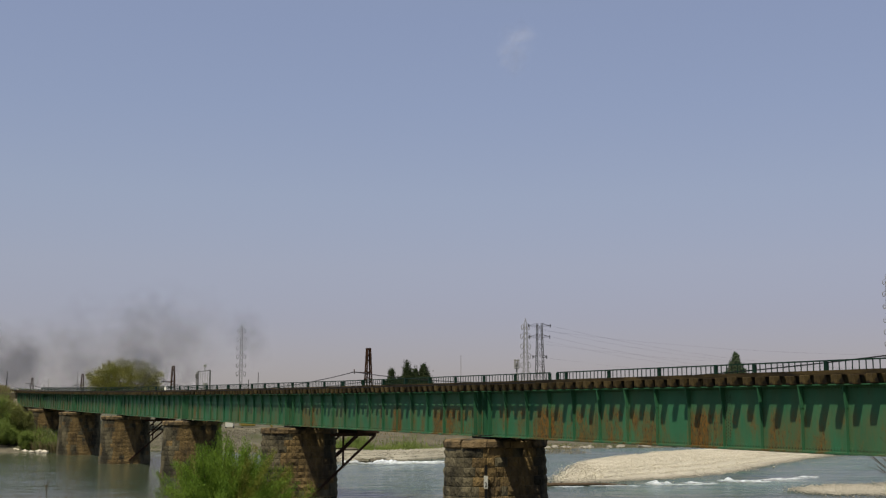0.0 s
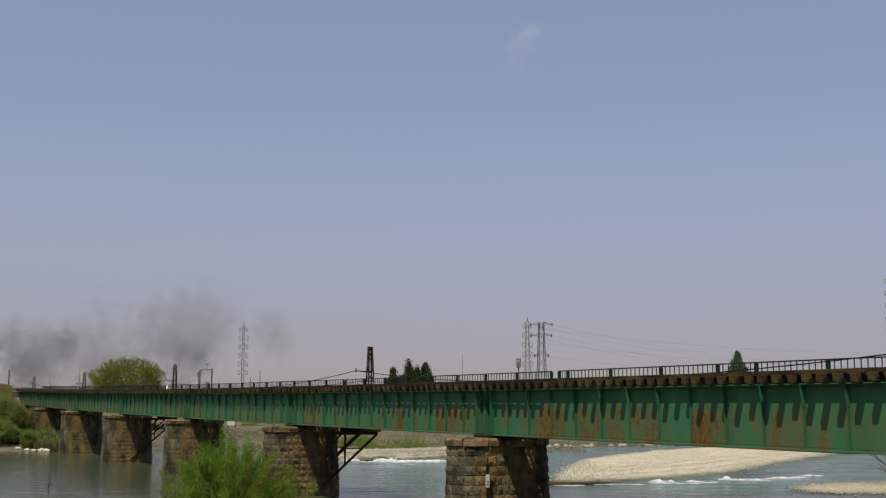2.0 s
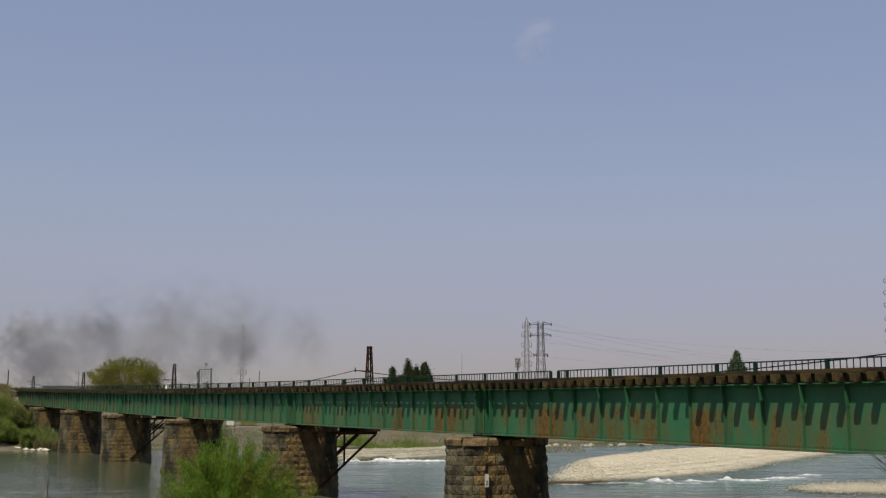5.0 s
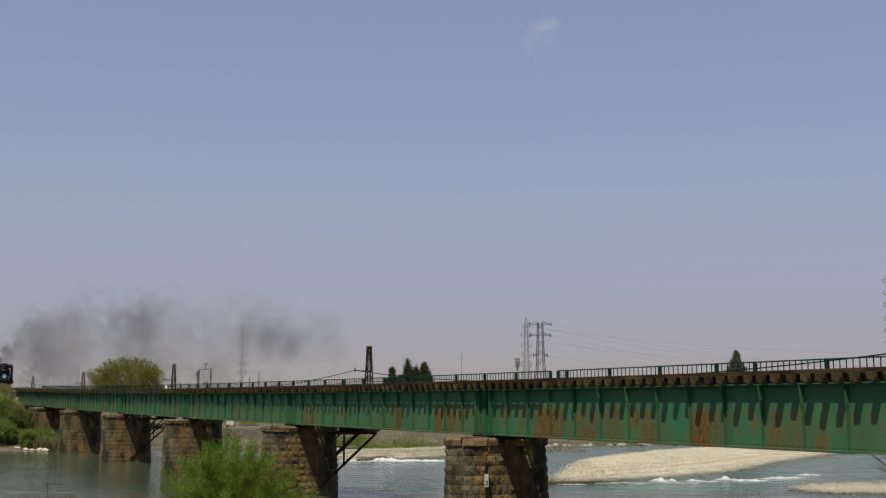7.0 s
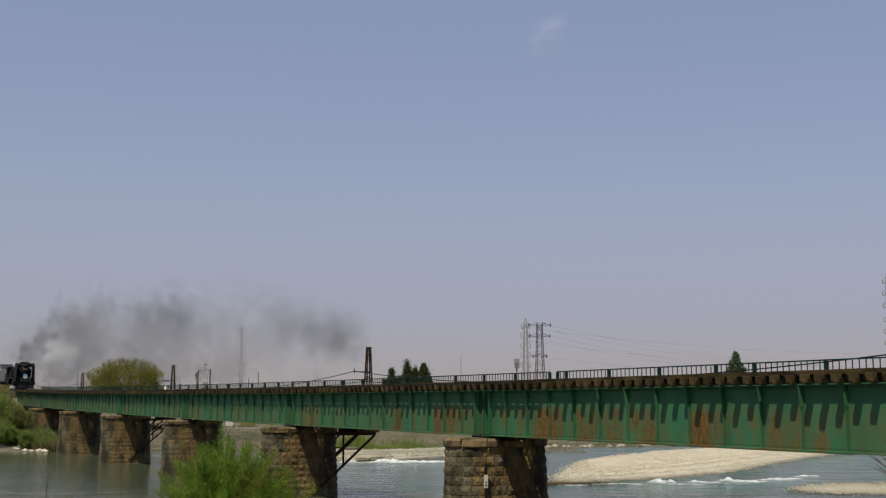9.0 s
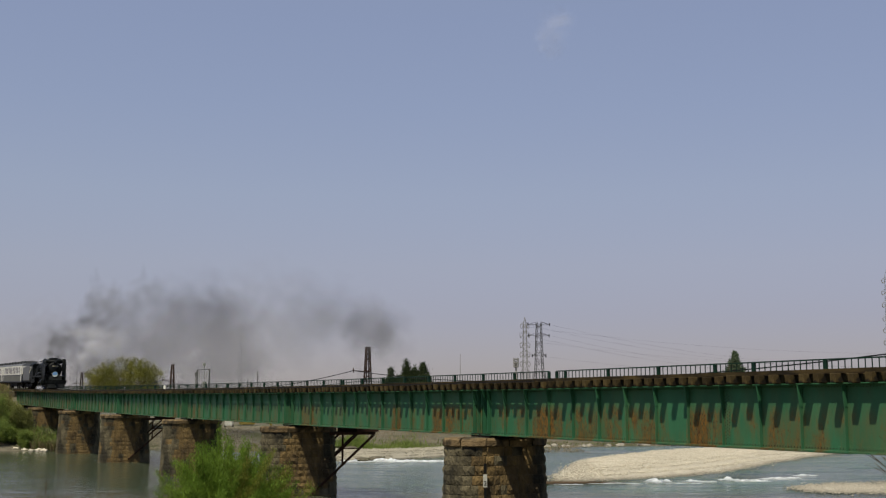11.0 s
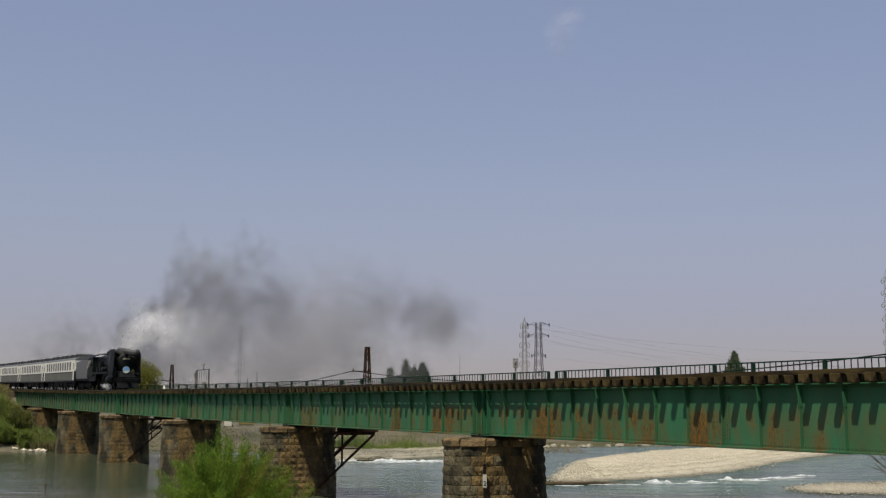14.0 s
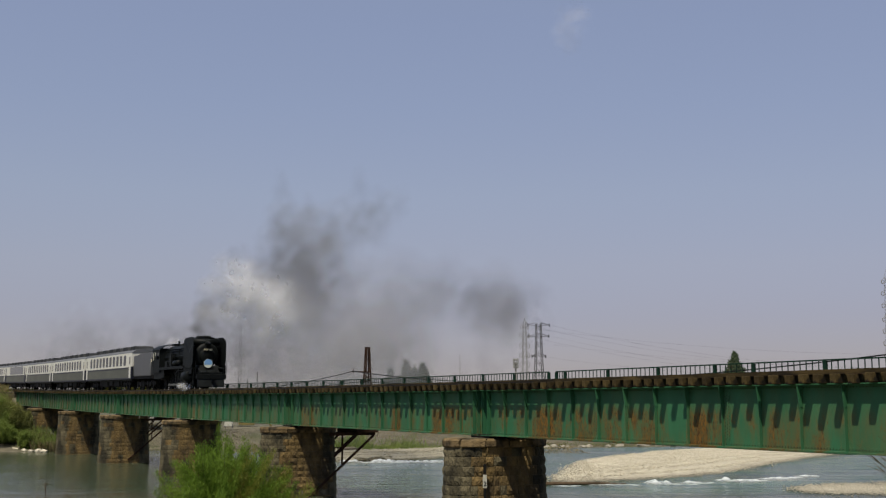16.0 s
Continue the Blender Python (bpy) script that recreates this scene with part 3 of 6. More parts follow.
    for y in (-.35 + .1, -1.2):
        bm = bmesh.new()
        box(bm, -.75, .75, y + .22 + .5 - .2, y + .22 + .5 + .2, top + .02, top + .16)
        part("bearing", bm, DARK_STEEL, ob)
    return ob


# ---------------------------------------------------------------- one span of two riveted plate girders
DEEP, GAUGE_W = 1.80, 1.70
LEN = PITCHL - .24


def girder(parent, y, panels=14):
    """One riveted plate girder as parts; y is its web."""
    bm = bmesh.new()
    box(bm, .12, .12 + LEN, y - .008, y + .008, -DEEP + .02, -.03)
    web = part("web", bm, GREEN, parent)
    for nm, z0, z1 in (("top_flange", -.03, 0), ("bottom_flange", -DEEP, -DEEP + .03)):
        bm = bmesh.new()
        box(bm, .10, .14 + LEN, y - .20, y + .20, z0, z1)
        box(bm, 3.2, LEN - 3, y - .19, y + .19, z0 - .018 if z0 < -1 else z0 - .018, z1 + (0 if z0 > -1 else .018))
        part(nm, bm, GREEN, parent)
    for nm, z0, z1 in (("top_angle", -.16, -.03), ("bottom_angle", -DEEP + .03, -DEEP + .16)):
        bm = bmesh.new()
        for d in (-1, 1):
            box(bm, .12, .12 + LEN, *sorted((y + d * .008, y + d * .022)), z0, z1)
            zz = z1 - .014 if z0 > -1 else z0
            box(bm, .12, .12 + LEN, *sorted((y + d * .022, y + d * .14)), zz, zz + .014)
        part(nm, bm, GREEN, parent)
    share = {}
    for k in range(panels + 1):
        x = .24 + (LEN - .24) * k / panels
        wide = .17 if k in (0, panels) else .115
        for d in (-1, 1):
            key = (wide, d)
            if key not in share:
                bm = bmesh.new()
                box(bm, -.007, .007, *sorted((d * .022, d * wide)), -DEEP + .04, -.04)
                box(bm, .007, .075, *sorted((d * .012, d * .026)), -DEEP + .05, -.05)
                # knee gusset under the sleepers
                if d > 0:
                    extrude(bm, [(.022, -.04), (.195, -.04), (.185, -.16), (.118, -.62), (.022, -.62)], -.016, .016, pose(0, 0, 0, 0, 0, 90))
                share[key] = data_of("stiffener", bm, GREEN_RIB)
            part("stiffener", share[key], GREEN_RIB, parent, m=Matrix.Translation((x, y, 0)))
            if k in (0, panels):
                part("stiffener", share[key], GREEN_RIB, parent, m=Matrix.Translation((x + (.35 if k == 0 else -.35), y, 0)))
    if y > -.5:
        # splice plates thick with rivets
        for x in (LEN * .36, LEN * .655):
            bm = bmesh.new()
            box(bm, x - .17, x + .17, y + .008, y + .020, -DEEP + .17, -.17)
            part("splice_plate", bm, GREEN, parent)
        pts = []
        x = .2
        while x < LEN:
            pts += [(x, y + .022, -DEEP + .10), (x, y + .022, -.10)]
            x += .11
        for k in range(panels + 1):
            xx = .24 + (LEN - .24) * k / panels + .045
            pts += [(xx, y + .026, -DEEP + .22 + .13 * q) for q in range(11)]
        for x in (LEN * .36, LEN * .655):
            pts += [(x - .13 + .085 * c, y + .020, -DEEP + .24 + .095 * q + .04 * (c % 2)) for c in range(4) for q in range(14)]
        p = np.array(pts)
        r = .022
        off = np.array([(-r, 0, 0), (0, 0, r), (r, 0, 0), (0, 0, -r), (0, .016, 0)])
        verts = (p[:, None] + off[None]).reshape(-1, 3)
        faces = (np.arange(len(p))[:, None, None] * 5 + np.array([(0, 1, 4), (1, 2, 4), (2, 3, 4), (3, 0, 4)])[None]).reshape(-1, 3)
        tagged(part("rivets", raw_mesh("rivets", verts, faces, RIVET), RIVET, parent), kind="stuff")


def build_span():
    ob = thing("girder_span", "green painted riveted plate girder span with orange rust patches", "bridge girder", "spans of the bridge", m=span_pose(0))
    girder(ob, 0.0)
    girder(ob, -GAUGE_W)
    for k in range(14):
        x0, x1 = .3 + LEN * k / 14.2, .3 + LEN * (k + 1) / 14.2
        bm = bmesh.new()
        a, b = (-.1, -GAUGE_W + .1) if k % 2 else (-GAUGE_W + .1, -.1)
        for z in (-.25, -DEEP + .12):
            bm = bmesh.new()
            beam(bm, (x0, a, z), (x1, b, z), .09, .012)
            part("lateral_brace", bm, GREEN, ob)
    for k in range(5):
        x = .4 + (LEN - .6) * k / 4
        bm = bmesh.new()
        beam(bm, (x, -.1, -.2), (x, -GAUGE_W + .1, -DEEP + .2), .08, .012)
        beam(bm, (x + .02, -GAUGE_W + .1, -.2), (x + .02, -.1, -DEEP + .2), .08, .012)
        part("cross_frame", bm, GREEN, ob)
    return ob


span = build_span()
for i in range(1, len(JOINTS) - 1):
    copy_thing(span, span_pose(i))


# ---------------------------------------------------------------- track, walkway, railing
MID = GAUGE_W / 2


def sleeper_mesh():
    bm = bmesh.new()
    box(bm, -.105, .105, -1.29, 1.29, 0, .24)
    bmesh.ops.bevel(bm, geom=list(bm.edges), offset=.012, segments=1, affect="EDGES")
    return data_of("sleeper", bm, TIMBER)


track = thing("track", "single railway track on timber sleepers with a guard timber", "railway track", kind="structure", m=BASE)
smesh = sleeper_mesh()
s = 9.0
rng = random.Random(5)
while s < 180:
    part("sleeper", smesh, TIMBER, track, m=Matrix.Translation((s, -MID + rng.uniform(-.05, .05), grade(s) + rng.uniform(-.006, .01))) @ pose(0, 0, 0, rng.uniform(-.8, .8), 0, rng.uniform(-.7, .7)))
    s += .57


def ribbon(bm, s0, s1, w0, w1, h0, h1, step=4.0):
    """A long bar that follows the line's grade."""
    k = max(1, round((s1 - s0) / step))
    rings = []
    for i in range(k + 1):
        q = s0 + (s1 - s0) * i / k
        z = grade(q)
        rings.append([bm.verts.new((q, -w, z + h)) for w, h in ((w0, h0), (w1, h0), (w1, h1), (w0, h1))])
    for a, b in zip(rings, rings[1:]):
        for i in range(4):
            bm.faces.new((a[i], a[(i + 1) % 4], b[(i + 1) % 4], b[i]))
    bm.faces.new(rings[0])
    bm.faces.new(rings[-1][::-1])


RAILM = material("rail_steel", (.07, .045, .03), (.10, .065, .045), 5, .6, metal=.4, bump=.2, fine=30)
for w in (MID - .565, MID + .565):
    bm = bmesh.new()
    ribbon(bm, -20, 320, w - .065, w + .065, .20, .215)
    ribbon(bm, -20, 320, w - .01, w + .01, .215, .32)
    ribbon(bm, -20, 320, w - .033, w + .033, .32, .355)
    part("rail", bm, RAILM, track, "rusty brown steel rail")
for w in (MID - 1.065, MID + 1.065):
    bm = bmesh.new()
    ribbon(bm, 4, 181, w - .07, w + .07, .243, .36)
    part("guard_timber", bm, LONG_TIMBER, track, "long weathered guard timber")
bm = bmesh.new()
ribbon(bm, 4, 181, MID - .46, MID + .46, .252, .29)
part("tread_board", bm, TIMBER, track)
bm = bmesh.new()
ribbon(bm, 4, 181, MID + .66, MID + .985, .252, .29)
part("tread_board", bm, TIMBER, track)

bm = bmesh.new()
ribbon(bm, 37.5, 181, MID - 1.25, MID - 1.195, .245, .30)
part("conduit", bm, DARK_STEEL, track, "thin steel conduit along the sleeper ends")

walkway = thing("walkway", "narrow plank walkway along the far girder", "walkway", kind="structure", m=BASE)
bm = bmesh.new()
ribbon(bm, 4, 181, 2.15, 3.15, .02, .07)
part("planking", bm, TIMBER, walkway)
share = None
for i in range(78):
    q = 6 + i * 2.27
    if not share:
        bm = bmesh.new()
        beam(bm, (0, -1.72, -.06), (0, -3.2, -.06), .07, .10)
        beam(bm, (0, -1.72, -.75), (0, -2.9, -.10), .06, .06)
        share = data_of("bracket", bm, RUST)
    part("bracket", share, RUST, walkway, m=Matrix.Translation((q, 0, grade(q))))

RAIL_W = 3.1
RAIL_TOP = .795


def build_railing(m, posts, bars=12, label="dark green steel railing with close upright bars"):
    """Railing whose posts stand at the given distances along its span."""
    ob = thing("railing", label, "railing", "railings of the walkway", m=m)
    for a, b in zip(posts, posts[1:]):
        bm = bmesh.new()
        box(bm, a - .03, b + .03 if b == posts[-1] else b - .035, -RAIL_W - .028, -RAIL_W + .028, RAIL_TOP - .042, RAIL_TOP)
        part("top_rail", bm, GREEN_RAIL, ob)
        bm = bmesh.new()
        box(bm, a, b, -RAIL_W - .018, -RAIL_W + .018, .20, .235)
        part("bottom_rail", bm, GREEN_RAIL, ob)
    bm = bmesh.new()
    box(bm, -.055, .055, -.05, .05, -.35, RAIL_TOP - .045)
    post = data_of("post", bm, GREEN_RAIL)
    bm = bmesh.new()
    box(bm, -.0135, .0135, -.011, .011, .235, RAIL_TOP - .042)
    bar = data_of("baluster", bm, GREEN_RAIL)
    for a in posts:
        part("post", post, GREEN_RAIL, ob, m=Matrix.Translation((a, -RAIL_W, 0)))
    for a, b in zip(posts, posts[1:]):
        n = max(2, round((b - a) / .257)) if bars else 0
        for q in range(1, n):
            part("baluster", bar, GREEN_RAIL, ob, m=Matrix.Translation((a + (b - a) * q / n, -RAIL_W, 0)))
    return ob


EIGHT = [.0 + (LEN - .03) * k / 8 for k in range(9)]
# the span over the near channel has longer bays and one short one
build_railing(span_pose(1), [.25, 1.05, 4.15, 7.25, 10.38, 12.27, 15.37, 18.5, 21.5, 22.15])
railing = build_railing(span_pose(0), EIGHT)
for i in range(2, len(JOINTS) - 1):
    copy_thing(railing, span_pose(i))
# on along the embankment as plain posts and rails
END = JOINTS[-1]
build_railing(BASE @ Matrix.Translation((END, 0, grade(END))) @ pose(0, 0, 0, 0, -math.degrees(math.atan2(grade(END + 25) - grade(END), 25)), 0) @ Matrix.Translation((0, 0, -.32)),
              [.3 + 2.45 * k for k in range(11)], 0, "low green steel railing along the embankment")
bm = bmesh.new()
box(bm, -.18, .18, -.15, .15, -.7, .42)
bmesh.ops.bevel(bm, geom=list(bm.edges), offset=.03, segments=2, affect="EDGES")
solid("end_post", bm, WHITEP, "square white post at the railing's end", "marker post", m=on_bridge(203.4, 3.1, 0, 0, False))
# ---------------------------------------------------------------- lineside: brackets, poles, cables, cabinet
def pole_bracket(i):
    """Steel cantilever on a pier's far end that carries a pole."""
    s = JOINTS[i]
    ob = thing("pole_bracket", "rusty dark steel cantilever bracket bolted to a bridge pier", "steel bracket", "pole brackets on the piers", m=level(s, 0, EYE + (grade(s) - grade(64.75))))
    for x in (-1.33, 1.33):
        bm = bmesh.new()
        beam(bm, (x, -1.9, -1.5), (x, -4.7, -1.5), .10, .16)
        part("top_beam", bm, RUST, ob)
        bm = bmesh.new()
        beam(bm, (x, -4.62, -1.58), (x, .1 - .7, -5.05), .10, .12)
        part("long_strut", bm, RUST, ob)
        bm = bmesh.new()
        beam(bm, (x, -3.55, -1.58), (x, -2.2, -2.75), .08, .10)
        part("short_strut", bm, RUST, ob)
        bm = bmesh.new()
        beam(bm, (x, -2.68, -1.55), (x, -2.68, -3.35), .09, .09)
        part("hanger", bm, RUST, ob)
        bm = bmesh.new()
        beam(bm, (x, -2.68, -2.35), (x, -3.6, -2.35), .05, .06)
        part("tie", bm, RUST, ob)
    bm = bmesh.new()
    box(bm, -1.5, 1.5, -4.85, -3.5, -1.42, -1.16)
    part("platform", bm, RUST, ob)
    return ob


def line_pole(s, w, z0, z1, n=9):
    ob = thing("line_pole", "rusty brown lattice steel pole tapering to its top", "pole", "lattice poles along the line", m=level(s, w, z0))
    tall = z1 - z0
    half = lambda z: .26 - .17 * z / tall
    legs = [(-1, -1), (1, -1), (1, 1), (-1, 1)]
    for a, b in legs:
        bm = bmesh.new()
        beam(bm, (a * .26, b * .26, 0), (a * .09, b * .09, tall), .07, .07)
        part("leg", bm, RUST, ob)
    for k in range(n):
        u, v = tall * k / n, tall * (k + 1) / n
        for q in range(4):
            (a, b), (c, d) = legs[q], legs[(q + 1) % 4]
            if k % 2:
                a, b, c, d = c, d, a, b
            bm = bmesh.new()
            beam(bm, (a * half(u), b * half(u), u), (c * half(v), d * half(v), v), .035, .02)
            part("lacing_bar", bm, RUST, ob)
    bm = bmesh.new()
    box(bm, -.13, .13, -.13, .13, tall - .02, tall + .09)
    part("cap", bm, RUST, ob)
    bm = bmesh.new()
    beam(bm, (0, -.15, tall * .70), (0, .95, tall * .71), .05, .05)
    rod(bm, (0, .90, tall * .71 - .1), (0, .90, tall * .71 + .16), .035)
    part("insulator_arm", bm, RUST, ob)
    bm = bmesh.new()
    beam(bm, (0, -.1, tall * .58), (0, .45, tall * .58), .05, .05)
    rod(bm, (0, .42, tall * .58 - .1), (0, .42, tall * .58 + .14), .035)
    part("lower_arm", bm, RUST, ob)
    return ob


def cable(name, pts, r, label):
    """A hanging wire as one swept tube, from world points."""
    cu = bpy.data.curves.new(name, "CURVE")
    cu.dimensions, cu.bevel_depth, cu.bevel_resolution = "3D", r, 1
    sp = cu.splines.new("POLY")
    sp.points.add(len(pts) - 1)
    for p, v in zip(sp.points, pts):
        p.co = (*v, 1)
    cu.materials.append(BLACKP)
    return tagged(new(name, cu), label, "cable", "overhead cables")


def sag(a, b, drop, k=24):
    a, b = Vector(a), Vector(b)
    return [a.lerp(b, i / k) - Vector((0, 0, drop * 4 * (i / k) * (1 - i / k))) for i in range(k + 1)]


def lineside():
    tops = []
    for i, tall in ((1, 4.6), (3, 4.6), (5, 4.58), (7, 4.38)):
        pole_bracket(i)
        s = JOINTS[i] - .35
        z0 = EYE - 1.16 + grade(JOINTS[i]) - grade(64.75)
        line_pole(s, 4.62, z0, z0 + tall)
        tops.append(level(s, 4.62, z0 + tall))
    z0 = EYE + grade(198.6) - .3
    line_pole(198.6, 4.62, z0, z0 + 2.85)
    tops.append(level(198.6, 4.62, z0 + 2.85 + 1.0))
    for a, b in zip(tops, tops[1:]):
        cable("cable", sag(a @ Vector((0, .9, -1.33)), b @ Vector((0, .9, -1.33)), .95), .022, "thin black cable sagging between lattice poles")
        cable("cable", sag(a @ Vector((0, .42, -1.93)), b @ Vector((0, .42, -1.93)), .45), .018, "thin black cable sagging between lattice poles")
    # signal cabinet in a steel frame beside the walkway
    ob = thing("equipment_cabinet", "grey-green lineside equipment frame with a small cabinet", "cabinet", m=on_bridge(94.4, 3.7, -.05))
    for x in (.05, 3.6):
        bm = bmesh.new()
        box(bm, x - .05, x + .05, -.05, .05, -.3, 2.08)
        part("frame_post", bm, PYLON, ob)
    for z in (.3, 2.0):
        bm = bmesh.new()
        box(bm, .05, 3.6, -.02, .02, z, z + .05)
        part("frame_beam", bm, PYLON, ob)
    bm = bmesh.new()
    rod(bm, (3.7, .1, -.3), (3.7, .1, 1.95), .05, .045, 8)
    box(bm, 3.60, 3.82, .02, .18, 1.5, 1.8)
    part("side_post", bm, PYLON, ob, "grey post with a small box")
    for k in range(4):
        bm = bmesh.new()
        rod(bm, (.75 + .72 * k, 0, .3), (.75 + .72 * k, 0, 2.0), .018, .018, 6)
        part("mesh_bar", bm, GREYBOX, ob)
    bm = bmesh.new()
    box(bm, 1.55, 2.15, -.24, -.04, .35, 1.05)
    bmesh.ops.bevel(bm, geom=list(bm.edges), offset=.03, segments=2, affect="EDGES")
    part("case", bm, GREYBOX, ob)
    bm = bmesh.new()
    rod(bm, (1.6, 0, 2.0), (1.6, 0, 2.42), .03)
    box(bm, 1.42, 1.78, -.07, .07, 2.36, 2.54)
    part("lamp_bracket", bm, GREYBOX, ob)
    bm = bmesh.new()
    rod(bm, (0, 0, -.2), (0, 0, .6), .09, .09, 10)
    lathe(bm, [(.6, .09), (.66, .07), (.69, .02)], 10, pose(0, 0, 0, 0, -90, 0))
    solid("marker_post", bm, WHITEP, "short white marker post beside the railing", "marker post", m=on_bridge(105.2, 2.75, .07))
    for s, tall in ((81.8, 1.6), (84.0, 1.13), (153.2, 2.95)):
        bm = bmesh.new()
        rod(bm, (0, 0, -.2), (0, 0, tall), .024)
        solid("slim_post", bm, DARK_STEEL, "slim dark steel post beside the railing", "post", "slim posts by the railing", m=on_bridge(s, 3.6, 0))
    for s, tall, r, mat, lab in ((177.6, 2.06, .05, PYLON_PALE, "slim pale post beside the embankment"), (224.3, 3.43, .11, DARK_STEEL, "tall dark wooden pole beyond the bridge")):
        bm = bmesh.new()
        rod(bm, (0, 0, -.6), (0, 0, tall), r, r * .8)
        box(bm, -.22, .22, -.03, .03, tall - .22, tall - .16)
        solid("slim_post", bm, mat, lab, "post", m=on_bridge(s, 3.9, 0, 0, False))
    # flood gauge boards on one pier
    s = JOINTS[2]
    p = level(s, .5, 0)
    board = thing("flood_gauge", "white and black flood gauge boards on a stone pier", "gauge board", m=p @ Matrix.Translation((-1.05 - .16, 1.18, 0)) @ pose(0, 0, 0, 0, 0, -10))
    for nm, z0, z1, mat in (("black_board", 2.40, 2.78, BLACKP), ("white_board", 1.88, 2.37, WHITEP), ("black_board", 1.0, 1.85, BLACKP)):
        bm = bmesh.new()
        wide = .075 if mat == WHITEP else .05
        box(bm, -.16, -.12, -wide, wide, z0, z1)
        part(nm, bm, mat, board)
    cu = bpy.data.curves.new("numeral", "FONT")
    cu.body, cu.size, cu.extrude, cu.align_x = "2", .25, .004, "CENTER"
    cu.materials.append(BLACKP)
    ob = new("numeral", cu)
    ob.parent = board
    ob.matrix_basis = Matrix.Translation((-.165, 0, 1.95)) @ pose(0, 0, 0, 90, 0, -90)


lineside()


# ---------------------------------------------------------------- the train: x runs back from the front buffer beam, y to the near side, z up from the rails
LOCO_BLACK = material("engine_black", (.0045, .0062, .0072), (.009, .012, .0135), 2, .55, bump=.2, fine=14, c=(.014, .0145, .0145), c_scale=1.8, c_lo=.58, c_hi=.75, spec=.12)
TENDER_BLACK = material("tender_black", (.055, .06, .08), (.075, .08, .10), 1.5, .35, bump=.08, fine=10, spec=.6)
ROD_STEEL = material("bright_steel", (.35, .34, .33), (.45, .44, .42), 3, .35, metal=.9, bump=.05, fine=20)
COAL = material("coal", (.010, .010, .010), (.02, .02, .02), 4, .6, bump=.8, fine=9, dist=.06)
CREAM = material("cream_coach_paint", (.94, .935, .96), (1.0, .99, 1.01), 1.5, .42, bump=.04, fine=8)
NAVY = material("navy_coach_paint", (.022, .026, .05), (.032, .036, .06), 1.5, .4, bump=.04, fine=8)
GREYG = material("grey_green_coach_paint", (.115, .122, .112), (.165, .172, .155), 1.2, .4, bump=.05, fine=8, stretch=(.3, 1, 1))
ROOFM = material("coach_roof_grey", (.13, .14, .18), (.18, .19, .235), 1.2, .65, bump=.15, fine=9)
UNITM = material("roof_unit_grey", (.03, .033, .042), (.055, .058, .07), 1.2, .7, bump=.15, fine=9)
GLASS_D = material("dark_coach_glass", (.010, .013, .022), (.020, .024, .036), 2, .1, bump=0, fine=0, spec=.22)
LOUNGE = material("lounge_window_glass", (.06, .07, .095), (.09, .10, .13), .8, .15, bump=0, fine=0, spec=.6)
MARKW = material("headmark_enamel", (.95, 1.0, 1.0), (.95, 1.0, 1.0), 2, .35, bump=0, fine=0)
MARKB = material("headmark_blue", (.16, .40, 1.0), (.30, .55, 1.0), 2, .35, bump=0, fine=0)


PLATE = material("plate_metal", (.62, .58, .46), (.70, .66, .54), 3, .5, bump=0, fine=0)


def wheel_mesh(r, spokes):
    bm = bmesh.new()
    turn = pose(0, 0, 0, 0, 0, 90)
    lathe(bm, [(-.065, r - .11), (-.065, r), (.065, r), (.065, r - .11), (-.065, r - .11)], 24, turn, caps=False)
    lathe(bm, [(-.08, .14), (.08, .14)], 10, turn)
    for k in range(spokes):
        a = 2 * math.pi * k / spokes
        beam(bm, (math.cos(a) * .1, 0, math.sin(a) * .1), (math.cos(a) * (r - .08), 0, math.sin(a) * (r - .08)), .05, .075)
    if spokes > 10:
        extrude(bm, [(math.cos(a) * (r - .1), math.sin(a) * (r - .1)) for a in (2.3, 2.7, 3.14, 3.6, 4.0)], -.05, .05)
        rod(bm, (.33, 0, 0), (.33, .2, 0), .06)
    return data_of("wheel", bm, LOCO_BLACK)


DRIVE_X = [4.85, 6.33, 7.81, 9.29]
DRIVE_R = .70


